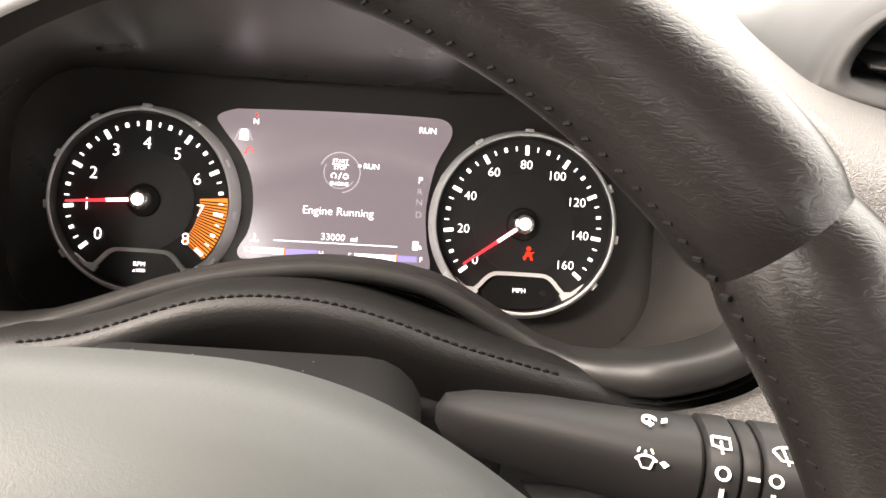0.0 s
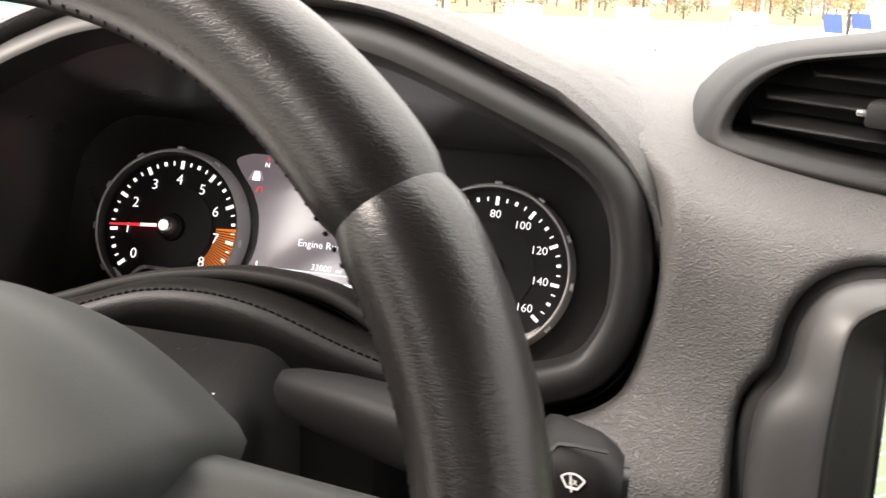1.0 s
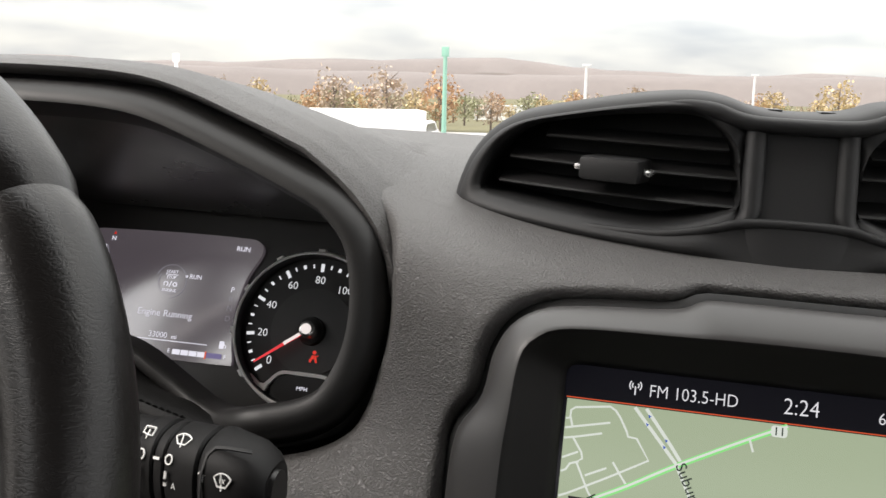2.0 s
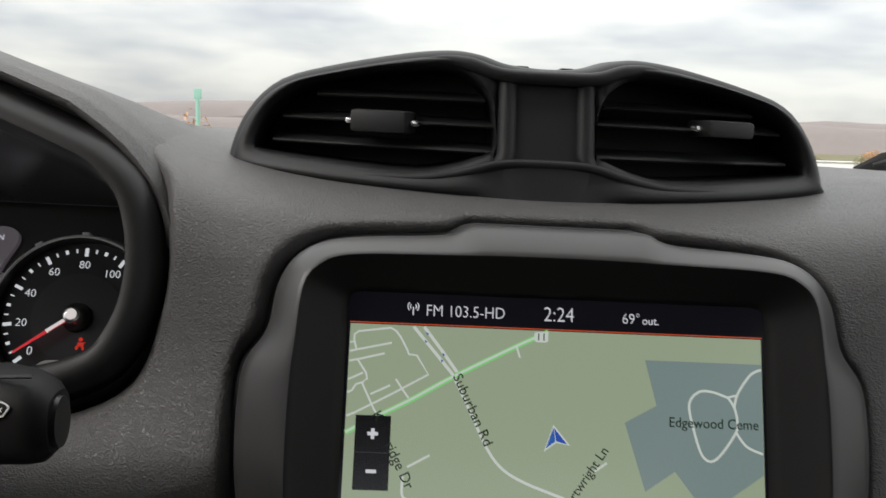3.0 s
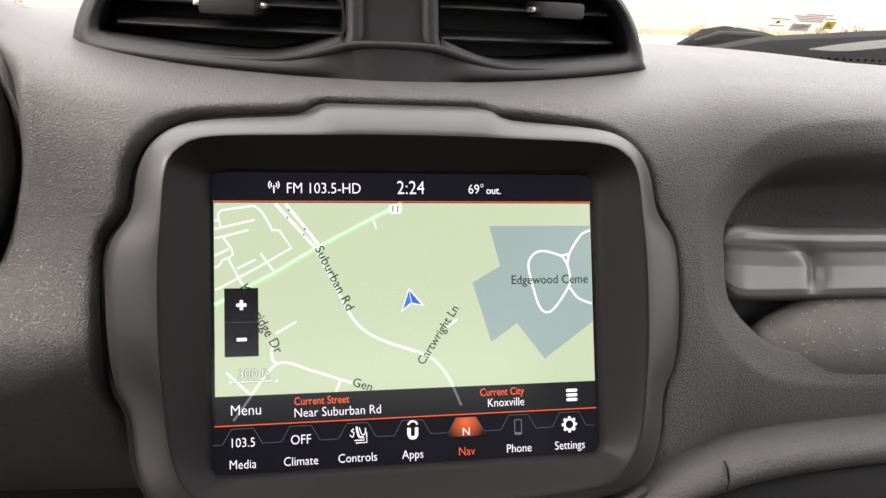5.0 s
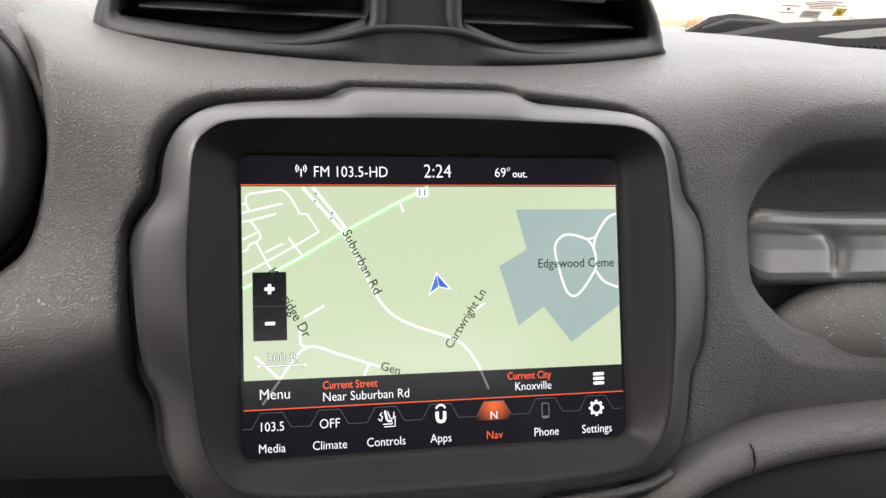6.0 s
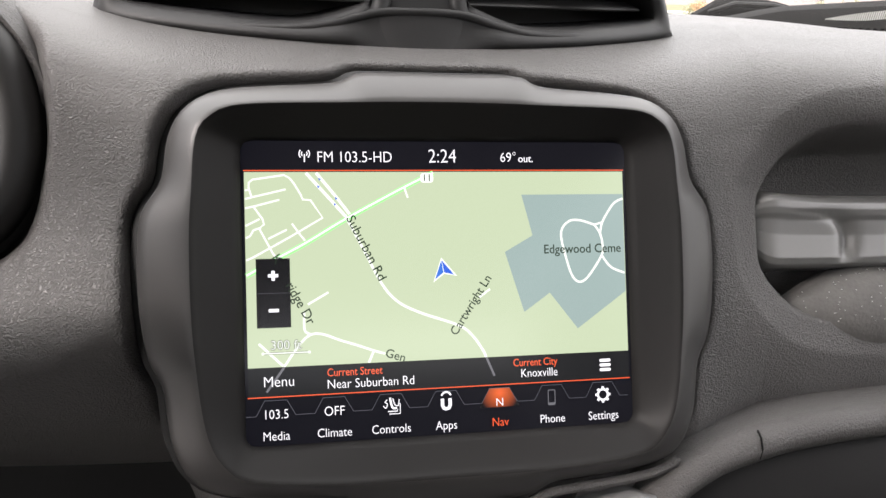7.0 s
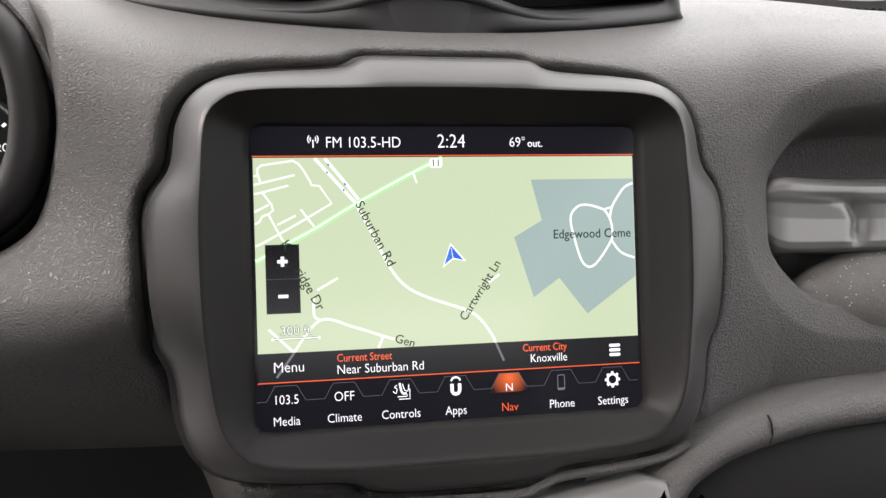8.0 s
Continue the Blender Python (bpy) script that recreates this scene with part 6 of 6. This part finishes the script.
def tree(az, dist, tall, leaf):
    a = radians(az)
    base = Vector((dist * math.sin(a), dist * math.cos(a), fall(dist)))
    th = thing("tree", OUT @ base, "autumn tree with thin rusty foliage", "tree", "trees beyond the car park")
    lean = random.uniform(-0.04, 0.04) * tall
    limbs = [tube([base, base + Vector((lean * 0.4, 0, tall * 0.4)), base + Vector((lean, 0, tall * 0.85))], [tall * 0.03, tall * 0.02, tall * 0.006], 7)]
    for k in range(7):
        z = tall * random.uniform(0.25, 0.7)
        d = Vector((random.uniform(-1, 1), random.uniform(-1, 1), random.uniform(0.5, 1.0))).normalized() * tall * random.uniform(0.2, 0.34)
        limbs.append(tube([base + Vector((0, 0, z)), base + Vector((0, 0, z)) + d * 0.5, base + Vector((0, 0, z)) + d], [tall * 0.012, tall * 0.008, tall * 0.003], 5))
    part("trunk", out(join(*limbs)), BARKM, th)
    v, f = [], []
    for k in range(520):
        d = Vector((random.gauss(0, 1), random.gauss(0, 1), random.gauss(0, 1))).normalized()
        rad = random.uniform(0.35, 1.0) ** 0.6 * (0.75 + 0.5 * noise.noise(d * 1.7 + Vector((az, dist, 0)) * 0.1))
        c = base + Vector((lean * 0.5, 0, tall * 0.5)) + Vector((d.x * tall * 0.42, d.y * tall * 0.42, d.z * tall * 0.5)) * rad
        s = tall * random.uniform(0.02, 0.045)
        e1 = Vector((random.uniform(-1, 1), random.uniform(-1, 1), random.uniform(-1, 1))).normalized()
        e2 = e1.cross(Vector((0.3, 0.5, 0.8))).normalized()
        n0 = len(v)
        v += [c + e1 * s, c + e2 * s * 0.7, c - e1 * s, c - e2 * s * 0.7]
        f.append((n0, n0 + 1, n0 + 2, n0 + 3))
    part("crown", out((v, f)), leaf, th, smooth=False)


for i in range(130):
    az = -46 + i * 0.69 + random.uniform(-0.9, 0.9)
    tree(az, random.uniform(115, 230) if az < 14 else random.uniform(240, 330), random.uniform(4.5, 8.6), LEAFS[random.choice((0, 0, 1, 1, 2, 3, 3))])


def car(az, dist, paint, lab, turn=0.0, long=1.0, high=1.0):
    a = radians(az)
    m = OUT @ Matrix.Translation((dist * math.sin(a), dist * math.cos(a), fall(dist))) @ Matrix.Rotation(radians(turn - az), 4, "Z")
    th = thing("parked_car", m.translation, lab, "car", "cars in the car park")
    side = [(-2.2, 0.45), (-2.25, 0.75), (-2.1, 0.98), (-1.4, 1.05), (-0.7, 1.48), (0.9, 1.50), (1.6, 1.06), (2.15, 0.95), (2.25, 0.7), (2.2, 0.42)]
    prof = spline([(x, z * high) for x, z in side], 3, False)
    part("body", turned(loft([[(x * long, y * (0.9 if z > 1.08 * high else 1.0), z) for x, z in prof] for y in (-0.88, -0.8, 0.8, 0.88)], False), m), paint, th, crease=30)
    for s in (-1, 1):
        part("side", turned(([(x * long, s * 0.87 * (0.9 if z > 1.08 * high else 1.0), z) for x, z in prof], [tuple(range(len(prof)))]), m), paint, th, smooth=False)
        part("window", turned(([(x * long, s * 0.80, z * high) for x, z in ((-1.25, 1.08), (-0.65, 1.42), (0.85, 1.43), (1.4, 1.09))], [(0, 1, 2, 3)]), m), CARGL, th, smooth=False)
        x0, x1 = (1.56, 0.98) if s > 0 else (-1.36, -0.76)
        part("windscreen", turned(([(x0 * long, -0.70, 1.12 * high), (x0 * long, 0.70, 1.12 * high), (x1 * long, 0.62, 1.47 * high), (x1 * long, -0.62, 1.47 * high)], [(0, 1, 2, 3)]), m @ Matrix.Translation((s * 0.03, 0, 0.03))), CARGL, th, smooth=False)
        for x in (-1.4, 1.4):
            part("wheel", turned(tube([(x * long, s * 0.70, 0.33), (x * long, s * 0.90, 0.33)], 0.33, 16), m), TYRE, th)


for i in range(16):
    x = -23.0 + 2.75 * i + random.uniform(-0.15, 0.15)
    paint, lab = ((WHITEP, "white parked car in a row facing the car park"), (WHITEP, "white parked car in a row facing the car park"), (GREYP, "silver-grey parked car in a row of white cars"))[(i * 7) % 3]
    car(math.degrees(math.atan2(x, 28)), math.hypot(x, 28), paint, lab, 90 + math.degrees(math.atan2(x, 28)))
for i in range(9):
    x = -12 + 5.4 * i
    car(math.degrees(math.atan2(x, 46)), math.hypot(x, 46), WHITEP, "white parked van in a far row of the car park", math.degrees(math.atan2(x, 46)) + 90, 1.05, 1.25)
car(-16.2, 24, REDP, "dark red parked car low beside white cars", 74)

trailer = OUT @ Matrix.Translation((40 * math.sin(radians(-21.4)), 40 * math.cos(radians(-21.4)), fall(40))) @ Matrix.Rotation(radians(21.4), 4, "Z")
box_trailer = thing("box_trailer", trailer.translation, "long white box trailer parked across the car park", "trailer")
part("body", turned(box(-5.2, 0, 0.7, 5.2, 2.4, 2.5, 0.05), trailer), WHITEP, box_trailer, smooth=False)
part("rail", turned(box(-5.25, -0.03, 0.62, 5.25, 2.43, 0.70), trailer), POLEM, box_trailer, "grey lower rail", smooth=False)
for x in (2.4, 3.5):
    for y in (0.15, 2.05):
        part("wheel", turned(tube([(x, y, 0.45), (x, y + 0.25, 0.45)], 0.45, 16), trailer), TYRE, box_trailer)
part("prop", turned(box(-3.8, 0.3, 0.02, -3.65, 0.45, 0.62), trailer), POLEM, box_trailer, smooth=False)


def shed(az, dist, wide, tall, deep, lab, paint=WHITEP, doors=0):
    a = radians(az)
    m = OUT @ Matrix.Translation((dist * math.sin(a), dist * math.cos(a), fall(dist))) @ Matrix.Rotation(radians(-az), 4, "Z")
    th = thing("building", m.translation, lab, "building")
    part("wall", turned(box(-wide / 2, 0, 0, wide / 2, deep, tall), m), paint, th, smooth=False)
    part("roof", turned(box(-wide / 2 - 0.3, -0.3, tall, wide / 2 + 0.3, deep + 0.3, tall + 0.25), m), POLEM, th, smooth=False)
    for k in range(doors):
        x = -wide / 2 + (k + 0.5) * wide / doors
        part("window", turned(box(x - wide / doors * 0.28, -0.05, tall * 0.3, x + wide / doors * 0.28, 0.02, tall * 0.72), m), CARGL, th, smooth=False)


shed(-37.5, 110, 12, 2.4, 8, "low green building far off", GREENP, 0)
shed(-8, 240, 24, 3.6, 8, "pale building among the trees", WHITEP, 6)
shed(2, 260, 20, 5.5, 8, "pale building with dark windows among the trees", WHITEP, 4)
shed(12, 230, 30, 3.5, 8, "low white building far off", WHITEP, 0)
shed(26, 250, 36, 3.5, 8, "low pale building far off", WHITEP, 0)
for az, dist, tall, paint, lab in ((-29.2, 90, 4.0, WHITEP, "thick white sign post beside a shed"), (-12.8, 75, 4.4, GREENP, "tall thin green sign pylon far off"), (-4, 60, 3.2, POLEM, "grey metal lamp post far off"), (6, 80, 3.5, POLEM, "grey metal lamp post far off"), (30, 75, 3.4, POLEM, "grey metal lamp post far off")):
    a = radians(az)
    p = Vector((dist * math.sin(a), dist * math.cos(a), fall(dist)))
    tall += -0.02 * max(dist - 30, 0) - fall(dist)
    th = thing("lamp_post" if paint is POLEM else "sign_post", OUT @ p, lab, "post")
    part("pole", out(tube([p, p + Vector((0, 0, tall))], [0.12 if paint is POLEM else 0.22, 0.09 if paint is POLEM else 0.16], 10)), paint, th)
    part("head", out(box(p.x - 0.3, p.y - 0.1, p.z + tall, p.x + 0.3, p.y + 0.1, p.z + tall + (0.15 if paint is POLEM else 0.8), 0.03)), paint, th)
bs = thing("banner", OUT @ Vector((4.7, 25, fall(25.4))), "pair of blue and white flags on a dark pole", "flag")
part("pole", out(tube([(4.7, 25, fall(25.4)), (4.7, 25, 0.25)], 0.04, 8)), TYRE, bs)
for k, (x0, z0, z1) in enumerate(((4.05, -0.25, 0.22), (4.72, -0.12, 0.26))):
    part("cloth", out(loft([[(x0 + 0.45 * j + 0.1 * (1 - f), 25 + 0.03 * math.sin(j * 3 + f * 4), z0 + (z1 - z0) * f) for j in (0, 0.5, 1)] for f in (0, 0.3, 0.6, 1.0)], False)), BLUEP, bs, "blue cloth")
